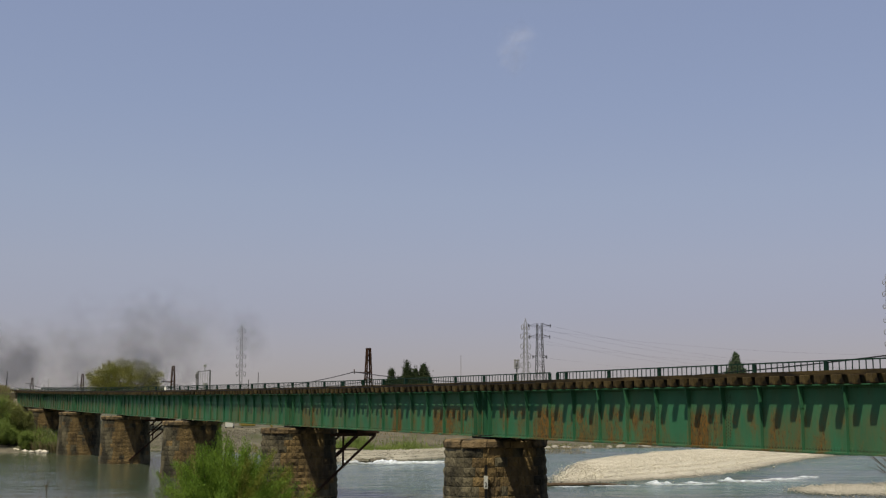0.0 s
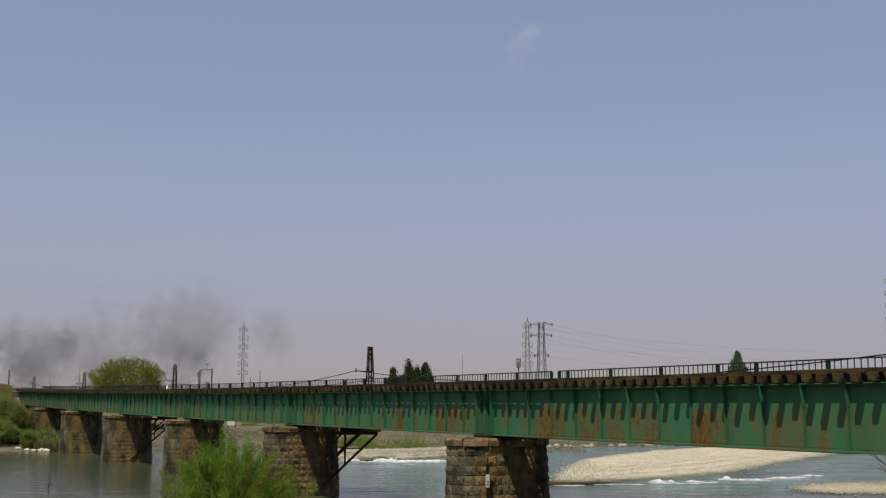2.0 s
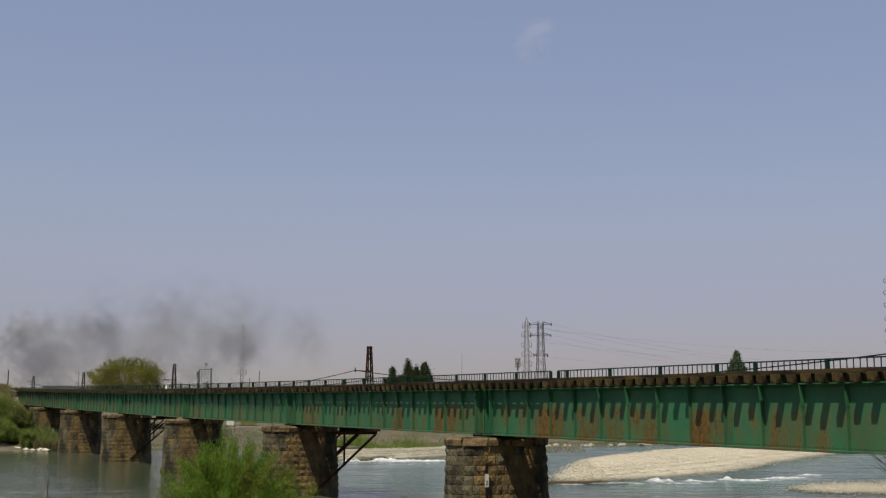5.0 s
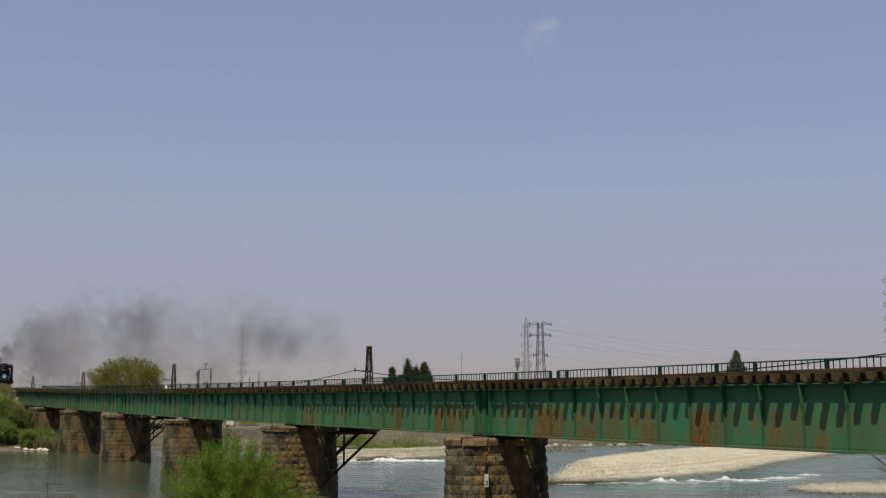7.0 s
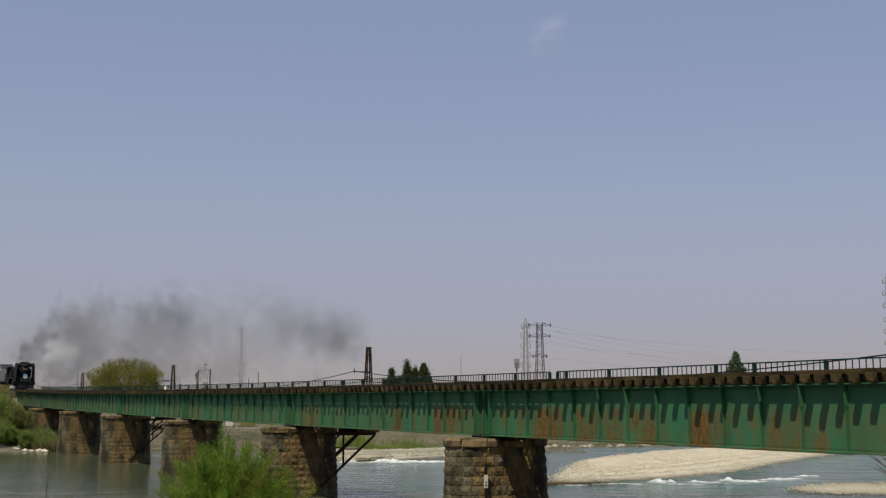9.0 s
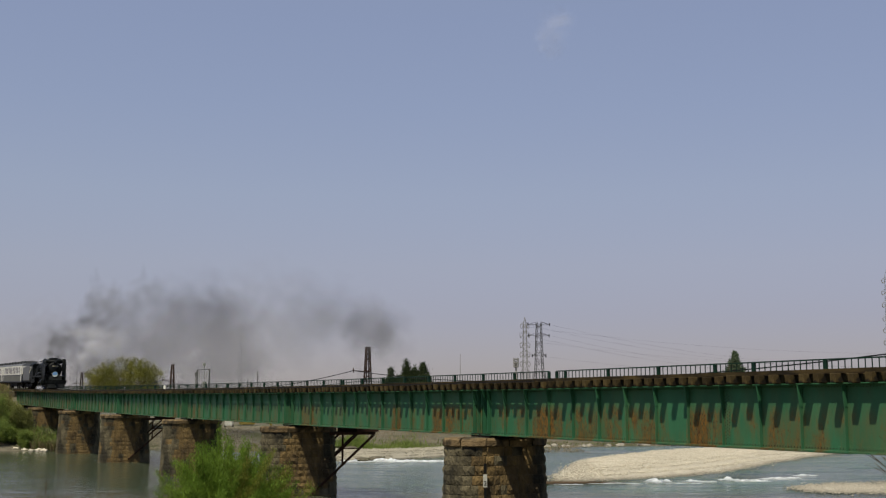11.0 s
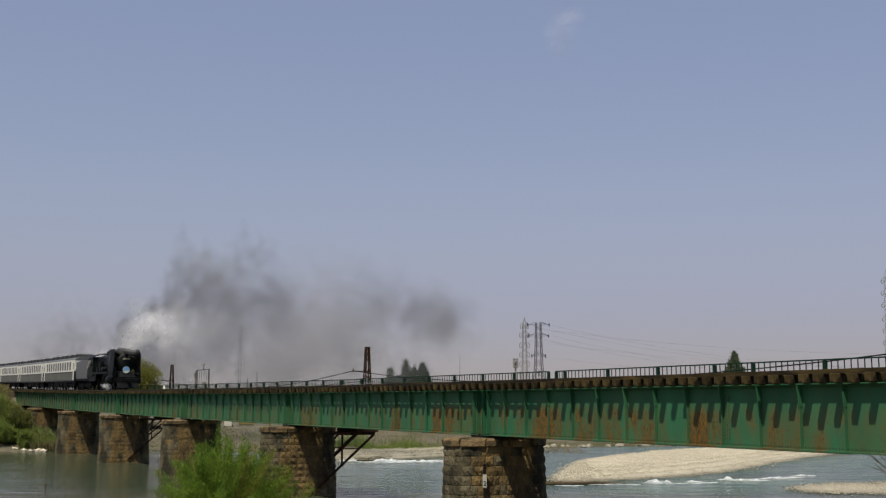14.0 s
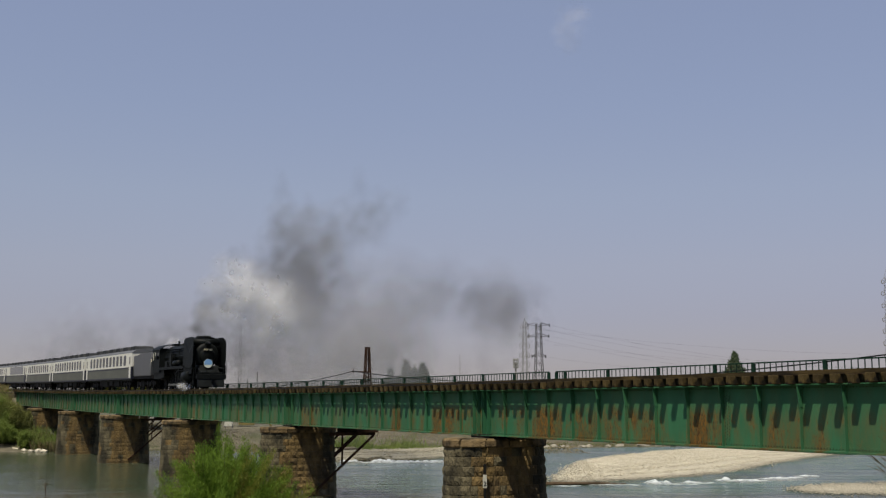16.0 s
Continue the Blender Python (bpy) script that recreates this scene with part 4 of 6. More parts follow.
def build_locomotive():
    ob = thing("steam_locomotive", "black steam locomotive with smoke deflectors and a round headmark", "locomotive")
    P = lambda nm, bm, mat=LOCO_BLACK, label="": part(nm, bm, mat, ob, label)
    # boiler and smokebox
    bm = bmesh.new()
    lathe(bm, [(1.62, .30), (1.64, .68), (1.70, .82), (1.80, .89), (4.0, .89), (4.02, .92), (7.6, .94), (9.6, .98), (10.3, .98)], 36, Matrix.Translation((0, 0, 2.48)))
    P("boiler", bm)
    bm = bmesh.new()
    lathe(bm, [(1.50, .05), (1.52, .30), (1.58, .50), (1.63, .60)], 28, Matrix.Translation((0, 0, 2.40)))
    for z in (2.2, 2.6):
        beam(bm, (1.53, -.55, z), (1.53, -.1, z), .03, .05)
    rod(bm, (1.42, 0, 2.4), (1.55, 0, 2.4), .05)
    P("smokebox_door", bm)
    for x in (5.1, 6.4, 8.0, 9.5):
        bm = bmesh.new()
        lathe(bm, [(x - .03, .955 if x < 8 else .985), (x + .03, .955 if x < 8 else .985)], 36, Matrix.Translation((0, 0, 2.48)), caps=False)
        P("boiler_band", bm)
    bm = bmesh.new()
    lathe(bm, [(3.1, .60), (3.3, .52), (3.78, .50), (3.81, .54), (3.91, .54), (3.91, .4), (3.5, .36)], 24, Matrix.Translation((2.75, 0, 0)) @ pose(0, 0, 0, 0, -90, 0), caps=False)
    P("chimney", bm)
    # broad smoke shroud round the chimney's foot
    bm = bmesh.new()
    extrude(bm, [(-.98, 3.22), (-.90, 3.62), (-.62, 3.80), (.62, 3.80), (.90, 3.62), (.98, 3.22)], -3.35, -2.12, pose(0, 0, 0, 0, 0, 90))
    bmesh.ops.bevel(bm, geom=list(bm.edges), offset=.05, segments=2, affect="EDGES")
    P("smoke_shroud", bm)
    # long casing over sand and steam domes
    bm = bmesh.new()
    prof = [(4.5, 3.05), (4.55, 3.55), (4.75, 3.78), (5.1, 3.86), (6.7, 3.84), (7.1, 3.74), (7.35, 3.50), (7.4, 3.05)]
    extrude(bm, prof, -.36, .36)
    bmesh.ops.bevel(bm, geom=[e for e in bm.edges if e.calc_length() < 1.7 or abs(e.verts[0].co.x - e.verts[1].co.x) > .01], offset=.14, segments=3, affect="EDGES")
    P("dome_casing", bm)
    for y in (-.28, .28):
        bm = bmesh.new()
        rod(bm, (8.7, y, 3.3), (8.7, y, 3.72), .07, .06)
        rod(bm, (8.7, y, 3.72), (8.7, y, 3.78), .1, .08)
        P("safety_valve", bm)
    bm = bmesh.new()
    rod(bm, (9.3, .1, 3.35), (9.3, .1, 3.65), .05)
    rod(bm, (9.3, .1, 3.65), (9.3, .1, 3.80), .07, .03)
    P("whistle", bm)
    bm = bmesh.new()
    lathe(bm, [(-.95, .06), (-.93, .25), (.93, .25), (.95, .06)], 18, Matrix.Translation((2.02, 0, 3.42)) @ pose(0, 0, 0, 0, 0, 90))
    box(bm, 1.8, 2.3, -.5, .5, 3.1, 3.3)
    P("feedwater_heater", bm)
    # smoke deflectors
    for d in (-1, 1):
        bm = bmesh.new()
        out = [(1.2, 1.72), (1.05, 2.2), (1.05, 3.25), (1.12, 3.5), (1.3, 3.68), (1.6, 3.78), (3.60, 3.78), (3.80, 3.6), (3.80, 1.72)]
        extrude(bm, out, d * 1.22 - .012, d * 1.22 + .012)
        vs = [v for v in bm.verts if v.co.z > 3.45]
        for v in vs:
            v.co.y -= d * .12 * (v.co.z - 3.45) / .33
        for z in (2.1, 3.3):
            beam(bm, (2.4, d * 1.21, z), (2.4, d * .78, z - .1), .04, .04)
        P("smoke_deflector", bm)
        bm = bmesh.new()
        for x in (1.2, 3.0):
            beam(bm, (x, d * 1.25, 2.35), (x + .6, d * 1.25, 2.35), .03, .03)
        P("deflector_rail", bm, LOCO_BLACK)
    # running boards, steps, front deck
    for d in (-1, 1):
        bm = bmesh.new()
        y0, y1 = sorted((d * .75, d * 1.36))
        box(bm, 3.2, 10.3, y0, y1, 1.66, 1.72)
        box(bm, 3.2, 10.3, *sorted((d * 1.34, d * 1.37)), 1.52, 1.72)
        box(bm, 1.2, 3.2, y0, y1, 1.50, 1.55)
        P("running_board", bm)
        bm = bmesh.new()
        lathe(bm, [(5.2, .05), (5.25, .22), (6.5, .22), (6.55, .05)], 14, Matrix.Translation((0, d * 1.12, 1.98)))
        P("air_reservoir", bm)
        bm = bmesh.new()
        rod(bm, (7.9, d * 1.08, 1.72), (7.9, d * 1.08, 2.55), .17, .17, 12)
        rod(bm, (7.9, d * 1.08, 2.05), (7.9, d * 1.08, 2.2), .21, .21, 12)
        box(bm, 8.5, 9.1, *sorted((d * .9, d * 1.25)), 1.72, 2.2)
        P("pump", bm)
        bm = bmesh.new()
        beam(bm, (4.0, d * .84, 2.75), (10.2, d * .95, 2.75), .035, .035)
        beam(bm, (4.1, d * .86, 2.1), (7.4, d * .88, 2.15), .05, .05)
        beam(bm, (3.9, d * .72, 3.0), (5.0, d * .8, 2.0), .05, .05)
        P("boiler_pipe", bm)
        # cylinders and steam chests
        bm = bmesh.new()
        lathe(bm, [(1.95, .10), (1.97, .36), (2.0, .40), (3.25, .40), (3.28, .34), (3.32, .10)], 20, Matrix.Translation((0, d * 1.13, .93)))
        lathe(bm, [(1.75, .08), (1.78, .2), (3.45, .2), (3.48, .08)], 14, Matrix.Translation((0, d * 1.08, 1.42)))
        box(bm, 2.05, 3.2, *sorted((d * .5, d * 1.2)), .75, 1.5)
        P("cylinder", bm)
        bm = bmesh.new()
        beam(bm, (3.3, d * 1.15, 1.18), (5.0, d * 1.15, 1.22), .09, .07)
        beam(bm, (3.3, d * 1.15, .75), (4.9, d * 1.15, .75), .09, .06)
        beam(bm, (4.9, d * 1.15, .7), (5.0, d * 1.15, 1.6), .12, .1)
        P("crosshead_guide", bm)
        bm = bmesh.new()
        beam(bm, (1.3, d * 1.1, .25), (1.3, d * 1.1, 1.5), .04, .3)
        box(bm, 1.1, 1.5, *sorted((d * 1.0, d * 1.3)), .35, .39)
        box(bm, 1.1, 1.5, *sorted((d * 1.0, d * 1.3)), .85, .89)
        P("front_step", bm)
    bm = bmesh.new()
    box(bm, .45, .60, -1.1, 1.1, .72, 1.06)
    bmesh.ops.bevel(bm, geom=list(bm.edges), offset=.02, segments=1, affect="EDGES")
    P("buffer_beam", bm)
    bm = bmesh.new()
    extrude(bm, [(.6, 1.10), (.6, 1.20), (1.3, 1.24), (1.62, 1.72), (1.8, 1.72), (1.8, 1.10)], -.85, .85)
    P("front_deck", bm)
    bm = bmesh.new()
    extrude(bm, [(.5, .72), (.30, .18), (.36, .14), (.75, .14), (.8, .72)], -.95, .95)
    P("rail_guard", bm)
    bm = bmesh.new()
    box(bm, .02, .5, -.12, .12, .76, 1.0)
    box(bm, -.05, .12, -.16, .16, .72, 1.04)
    P("coupler", bm)
    for d in (-1, 1):
        bm = bmesh.new()
        beam(bm, (.55, d * 1.15, 1.12), (.55, d * 1.15, 2.05), .03, .03)
        beam(bm, (.55, d * .35, 1.12), (.55, d * .35, 1.55), .025, .025)
        P("handrail", bm)
    bm = bmesh.new()
    lathe(bm, [(1.30, .03), (1.33, .17), (1.75, .18), (1.8, .05)], 18, Matrix.Translation((-.05, 0, 3.30)))
    box(bm, 1.40, 1.7, -.1, .1, 3.05, 3.2)
    P("headlight", bm)
    bm = bmesh.new()
    lathe(bm, [(1.23, .02), (1.24, .13)], 18, Matrix.Translation((0, 0, 3.30)))
    P("headlight_glass", bm, GLASS_D)
    bm = bmesh.new()
    rod(bm, (1.36, 0, 1.86), (1.41, 0, 1.86), .315, .315, 28)
    for f in bm.faces:
        f.smooth = False
    mark = P("headmark", bm, MARKW, "round white and pale blue headmark")
    bm = bmesh.new()
    extrude(bm, [(.295 * math.cos(radians(a)), .295 * math.sin(radians(a))) for a in range(-25, 206, 11)], -1.358, -1.350, Matrix.Translation((0, 0, 1.87)) @ pose(0, 0, 0, 0, 0, 90))
    for f in bm.faces:
        f.smooth = False
    part("emblem", bm, MARKB, mark, "blue emblem")
    # number plate as plain bars
    bm = bmesh.new()
    box(bm, 1.46, 1.49, -.36, .36, 2.76, 2.98)
    plate = P("number_plate", bm, BLACKP)
    for k in range(6):
        bm = bmesh.new()
        y = -.30 + .105 * k + (.03 if k > 2 else 0)
        box(bm, 1.452, 1.459, y, y + .06, 2.80, 2.94)
        part("plate_bar", bm, PLATE, plate)
    # pumps, valve gear and piping that fill the flanks
    for d in (-1, 1):
        bm = bmesh.new()
        box(bm, 6.9, 7.6, *sorted((d * .85, d * 1.3)), 1.72, 2.75)
        bmesh.ops.bevel(bm, geom=list(bm.edges), offset=.08, segments=2, affect="EDGES")
        rod(bm, (6.7, d * 1.1, 2.45), (7.8, d * 1.1, 2.45), .14, .14, 10)
        P("feed_pump", bm)
        bm = bmesh.new()
        for z, y in ((2.95, .86), (3.1, .74), (2.5, 1.0)):
            rod(bm, (3.9, d * y, z), (10.2, d * (y + .05), z), .045, .045, 6)
        for x in (4.4, 5.9, 8.3, 9.8):
            rod(bm, (x, d * .9, 1.7), (x + .15, d * .92, 3.0), .035, .035, 6)
        P("pipe_run", bm)
        bm = bmesh.new()
        beam(bm, (4.95, d * 1.2, 1.5), (6.1, d * 1.2, 1.1), .05, .10)
        beam(bm, (5.6, d * 1.2, 1.65), (5.7, d * 1.2, .75), .06, .14)
        beam(bm, (3.4, d * 1.18, 1.42), (5.7, d * 1.2, 1.36), .04, .06)
        P("valve_gear", bm)
        bm = bmesh.new()
        extrude(bm, [(9.2, .95), (10.3, .85), (12.5, .85), (12.5, 1.36), (9.2, 1.66)], *sorted((d * 1.22, d * 1.27)))
        P("ash_pan_side", bm)
        bm = bmesh.new()
        extrude(bm, [(1.2, 1.1), (1.2, 1.72), (3.2, 1.72), (3.2, 1.3), (2.0, 1.1)], *sorted((d * 1.24, d * 1.28)))
        P("front_skirt", bm)
    # cab
    bm = bmesh.new()
    for d in (-1, 1):
        y0, y1 = sorted((d * 1.33, d * 1.38))
        box(bm, 10.3, 12.55, y0, y1, 1.35, 2.35)
        box(bm, 10.3, 12.55, y0, y1, 2.98, 3.18)
        for x0, x1 in ((10.3, 10.55), (11.25, 11.40), (12.1, 12.2)):
            box(bm, x0, x1, y0, y1, 2.35, 2.98)
    box(bm, 10.3, 10.36, -1.38, 1.38, 1.35, 3.25)
    P("cab", bm)
    bm = bmesh.new()
    arc = [(math.sin(radians(a)) * 1.46, 3.12 + (math.cos(radians(a)) - math.cos(radians(75))) * .70) for a in range(-75, 76, 15)]
    extrude(bm, arc + [(p[0] * .97, p[1] - .05) for p in arc[::-1]], -12.9, -10.2, pose(0, 0, 0, 0, 0, 90))
    P("cab_roof", bm)
    bm = bmesh.new()
    box(bm, 10.4, 12.7, -1.2, 1.2, 1.1, 1.36)
    box(bm, 4.2, 12.6, -.45, .45, .75, 1.3)
    box(bm, 8.5, 10.4, -.6, .6, 1.2, 1.9)
    P("frame", bm, DARK_STEEL)
    bm = bmesh.new()
    rod(bm, (11.9, 1.36, 2.3), (11.9, 1.36, 3.1), .02)
    box(bm, 12.30, 12.36, 1.30, 1.40, 2.3, 2.9)
    P("cab_rail", bm, WHITEP)
    # carrying wheels
    small = wheel_mesh(.43, 9)
    for x in (3.55, 11.25):
        for y in (-.56, .56):
            part("carrying_wheel", small, LOCO_BLACK, ob, m=pose(x, y, .43))
    big = wheel_mesh(DRIVE_R, 15)
    drive = []
    for x in DRIVE_X:
        for d in (-1, 1):
            drive.append((part("driving_wheel", big, LOCO_BLACK, ob, m=pose(x, d * .60, DRIVE_R)), x, d))
    rods = []
    for d in (-1, 1):
        bm = bmesh.new()
        beam(bm, (DRIVE_X[0] - .12, 0, 0), (DRIVE_X[3] + .12, 0, 0), .05, .13)
        for x in DRIVE_X:
            rod(bm, (x, -.05, 0), (x, .05, 0), .12, .12, 12)
        rods.append((part("side_rod", bm, ROD_STEEL, ob), d))
    return ob, drive, rods


def bogie(parent, x, y_half, mat=DARK_STEEL, pitch=1.05, r=.43):
    b = part("bogie", (lambda bm: (beam(bm, (-1.6, y_half, .55), (1.6, y_half, .55), .1, .22), beam(bm, (-1.6, -y_half, .55), (1.6, -y_half, .55), .1, .22),
                                   box(bm, -.25, .25, -y_half, y_half, .5, .8), box(bm, -1.25, -.85, y_half, y_half + .08, .25, .75), box(bm, .85, 1.25, y_half, y_half + .08, .25, .75),
                                   box(bm, -.35, .35, y_half, y_half + .1, .3, .62)) and bm)(bmesh.new()), mat, parent, m=pose(x, 0, 0))
    for dx in (-pitch, pitch):
        for y in (-.56, .56):
            part("wheel", SMALL_WHEEL, LOCO_BLACK, b, m=pose(dx, y, r))


SMALL_WHEEL = wheel_mesh(.43, 9)


def build_tender():
    ob = thing("tender", "black coal tender with flat sides behind the engine", "tender")
    bm = bmesh.new()
    extrude(bm, [(.25, 1.15), (6.75, 1.15), (6.75, 2.90), (4.6, 2.90), (4.3, 3.05), (.55, 3.05), (.25, 2.6)], -1.36, 1.36)
    bmesh.ops.bevel(bm, geom=list(bm.edges), offset=.04, segments=2, affect="EDGES")
    part("tank", bm, TENDER_BLACK, ob)
    bm = bmesh.new()
    box(bm, .1, 6.95, -1.25, 1.25, .92, 1.15)
    part("underframe", bm, DARK_STEEL, ob)
    rng = random.Random(9)
    bm = bmesh.new()
    n = 14
    grid = [[bm.verts.new((.5 + 3.8 * i / n, -1.15 + 2.3 * j / n, 3.0 + .32 * math.sin(math.pi * i / n) * math.sin(math.pi * j / n) + rng.uniform(0, .09))) for j in range(n + 1)] for i in range(n + 1)]
    for i in range(n):
        for j in range(n):
            bm.faces.new((grid[i][j], grid[i + 1][j], grid[i + 1][j + 1], grid[i][j + 1]))
    part("coal", bm, COAL, ob, "heaped black coal")
    bm = bmesh.new()
    for y in (-1.38, 1.38):
        rod(bm, (.35, y, 1.2), (.35, y, 2.5), .02)
        rod(bm, (6.65, y, 1.2), (6.65, y, 2.4), .02)
    part("grab_rail", bm, ROD_STEEL, ob)
    bm = bmesh.new()
    box(bm, 5.3, 6.1, -.5, .5, 2.9, 3.02)
    part("water_hatch", bm, TENDER_BLACK, ob)
    bogie(ob, 1.75, .95)
    bogie(ob, 5.25, .95)
    return ob


def build_coach(lounge=False, windows=11):
    """A passenger coach in cream, grey-green and navy."""
    lab = "cream and grey-green coach with a long lounge window" if lounge else "cream and grey-green passenger coach with dark upright windows"
    ob = thing("passenger_coach", lab, "railway coach", "coaches of the train")
    L = 20.8
    bm = bmesh.new()
    box(bm, .02, L - .02, -1.43, 1.43, .95, 2.02)
    part("lower_body", bm, GREYG, ob, "grey-green lower panels")
    bm = bmesh.new()
    box(bm, 0.0, L, -1.437, 1.437, .93, 1.07)
    part("sill_band", bm, NAVY, ob, "navy sill band")
    bm = bmesh.new()
    box(bm, .02, L - .02, -1.435, 1.435, 1.96, 2.06)
    part("waist_band", bm, CREAM, ob)
    bm = bmesh.new()
    box(bm, 1.3, L - 1.3, -1.436, 1.436, 1.82, 1.93)
    part("waist_line", bm, NAVY, ob, "navy line below the windows")
    bm = bmesh.new()
    box(bm, .0, L, -1.43, 1.43, 2.02, 3.18)
    part("window_band", bm, CREAM, ob, "cream window band")
    for x in (0.0, L - 1.3):
        bm = bmesh.new()
        box(bm, x, x + 1.3, -1.442, 1.442, .95, 2.0)
        part("end_panel", bm, NAVY, ob, "navy end panel")
        for d in (-1, 1):
            bm = bmesh.new()
            box(bm, x + .32, x + .98, *sorted((d * 1.44, d * 1.452)), 1.05, 2.98)
            dr = part("door", bm, CREAM if not lounge else NAVY, ob)
            bm = bmesh.new()
            box(bm, x + .5, x + .82, *sorted((d * 1.452, d * 1.458)), 2.2, 2.85)
            part("door_window", bm, GLASS_D, dr)
    arc = [(math.sin(radians(a)) * 1.45, 3.16 + (math.cos(radians(a)) - math.cos(radians(80))) * .52) for a in range(-80, 81, 10)]
    bm = bmesh.new()
    extrude(bm, arc, -L - .02, .02, pose(0, 0, 0, 0, 0, 90))
    part("roof", bm, ROOFM, ob, "pale blue-grey roof")
    for k in range(6):
        bm = bmesh.new()
        x = 1.5 + k * 3.1
        extrude(bm, [(x, 3.4), (x + .25, 3.84), (x + 1.9, 3.84), (x + 2.15, 3.4)], -.8, .8)
        part("roof_unit", bm, UNITM, ob, "dark grey ventilator unit")
    if lounge:
        bm = bmesh.new()
        box(bm, 2.2, L - 5.2, -1.44, 1.44, 2.08, 3.14)
        part("lounge_window", bm, LOUNGE, ob, "long tinted window")
    else:
        bm = bmesh.new()
        box(bm, -.46, .46, -1.444, 1.444, 2.14, 3.02)
        bmesh.ops.bevel(bm, geom=[e for e in bm.edges if abs(e.verts[0].co.y - e.verts[1].co.y) > .1], offset=.08, segments=2, affect="EDGES")
        pane = data_of("window", bm, GLASS_D)
        for k in range(windows):
            part("window", pane, GLASS_D, ob, m=Matrix.Translation((2.75 + (L - 5.5) * k / (windows - 1), 0, 0)))
    bm = bmesh.new()
    box(bm, .3, L - .3, -1.25, 1.25, .78, .95)
    box(bm, 1.0, L - 1.0, -.5, .5, .30, .80)
    box(bm, 5.4, L - 5.4, -1.05, 1.05, .42, .80)
    part("underframe", bm, DARK_STEEL, ob)
    for x0, x1, z in ((6.0, 8.2, .35), (9.0, 10.4, .45), (11.2, 13.6, .35)):
        bm = bmesh.new()
        box(bm, x0, x1, -1.15, 1.15, z, .82)
        part("underfloor_box", bm, DARK_STEEL, ob)
    for x in (-.26, L):
        bm = bmesh.new()
        box(bm, x, x + .27, -.55, .55, 1.0, 3.15)
        part("gangway", bm, DARK_STEEL, ob)
    bogie(ob, 3.3, .98)
    bogie(ob, L - 3.3, .98)
    return ob


engine, drive_wheels, side_rods = build_locomotive()
tender = build_tender()
first = build_coach()
lounge = build_coach(True)
coaches = [first, copy_thing(first, Matrix()), copy_thing(first, Matrix()), lounge] + [copy_thing(first, Matrix()) for _ in range(3)]


# ---------------------------------------------------------------- piers, numbered from the near bank
for i in range(1, 8):
    pier(i, .355, 28 if i < 6 else 24, -.3, 1.0 if i < 4 else .45)
for s, turn in ((JOINTS[0], 0), (JOINTS[8] + .3, 180)):
    z = EYE + .4137 + grade(s)
    ob = thing("abutment", "stone abutment at the end of the bridge", "abutment", "abutments of the bridge", m=level(s, MID, 0, turn))
    bm = bmesh.new()
    box(bm, -2.2, .7, -3.4, 3.4, -1, z - 1.9)
    box(bm, -2.2, -.2, -3.4, 3.4, z - 1.9, z - .05)
    part("wall", bm, STONE_CORE, ob)
    bm = bmesh.new()
    box(bm, -.25, .8, -3.5, 3.5, z - 2.0, z - 1.82)
    part("coping_stone", bm, CAP, ob)


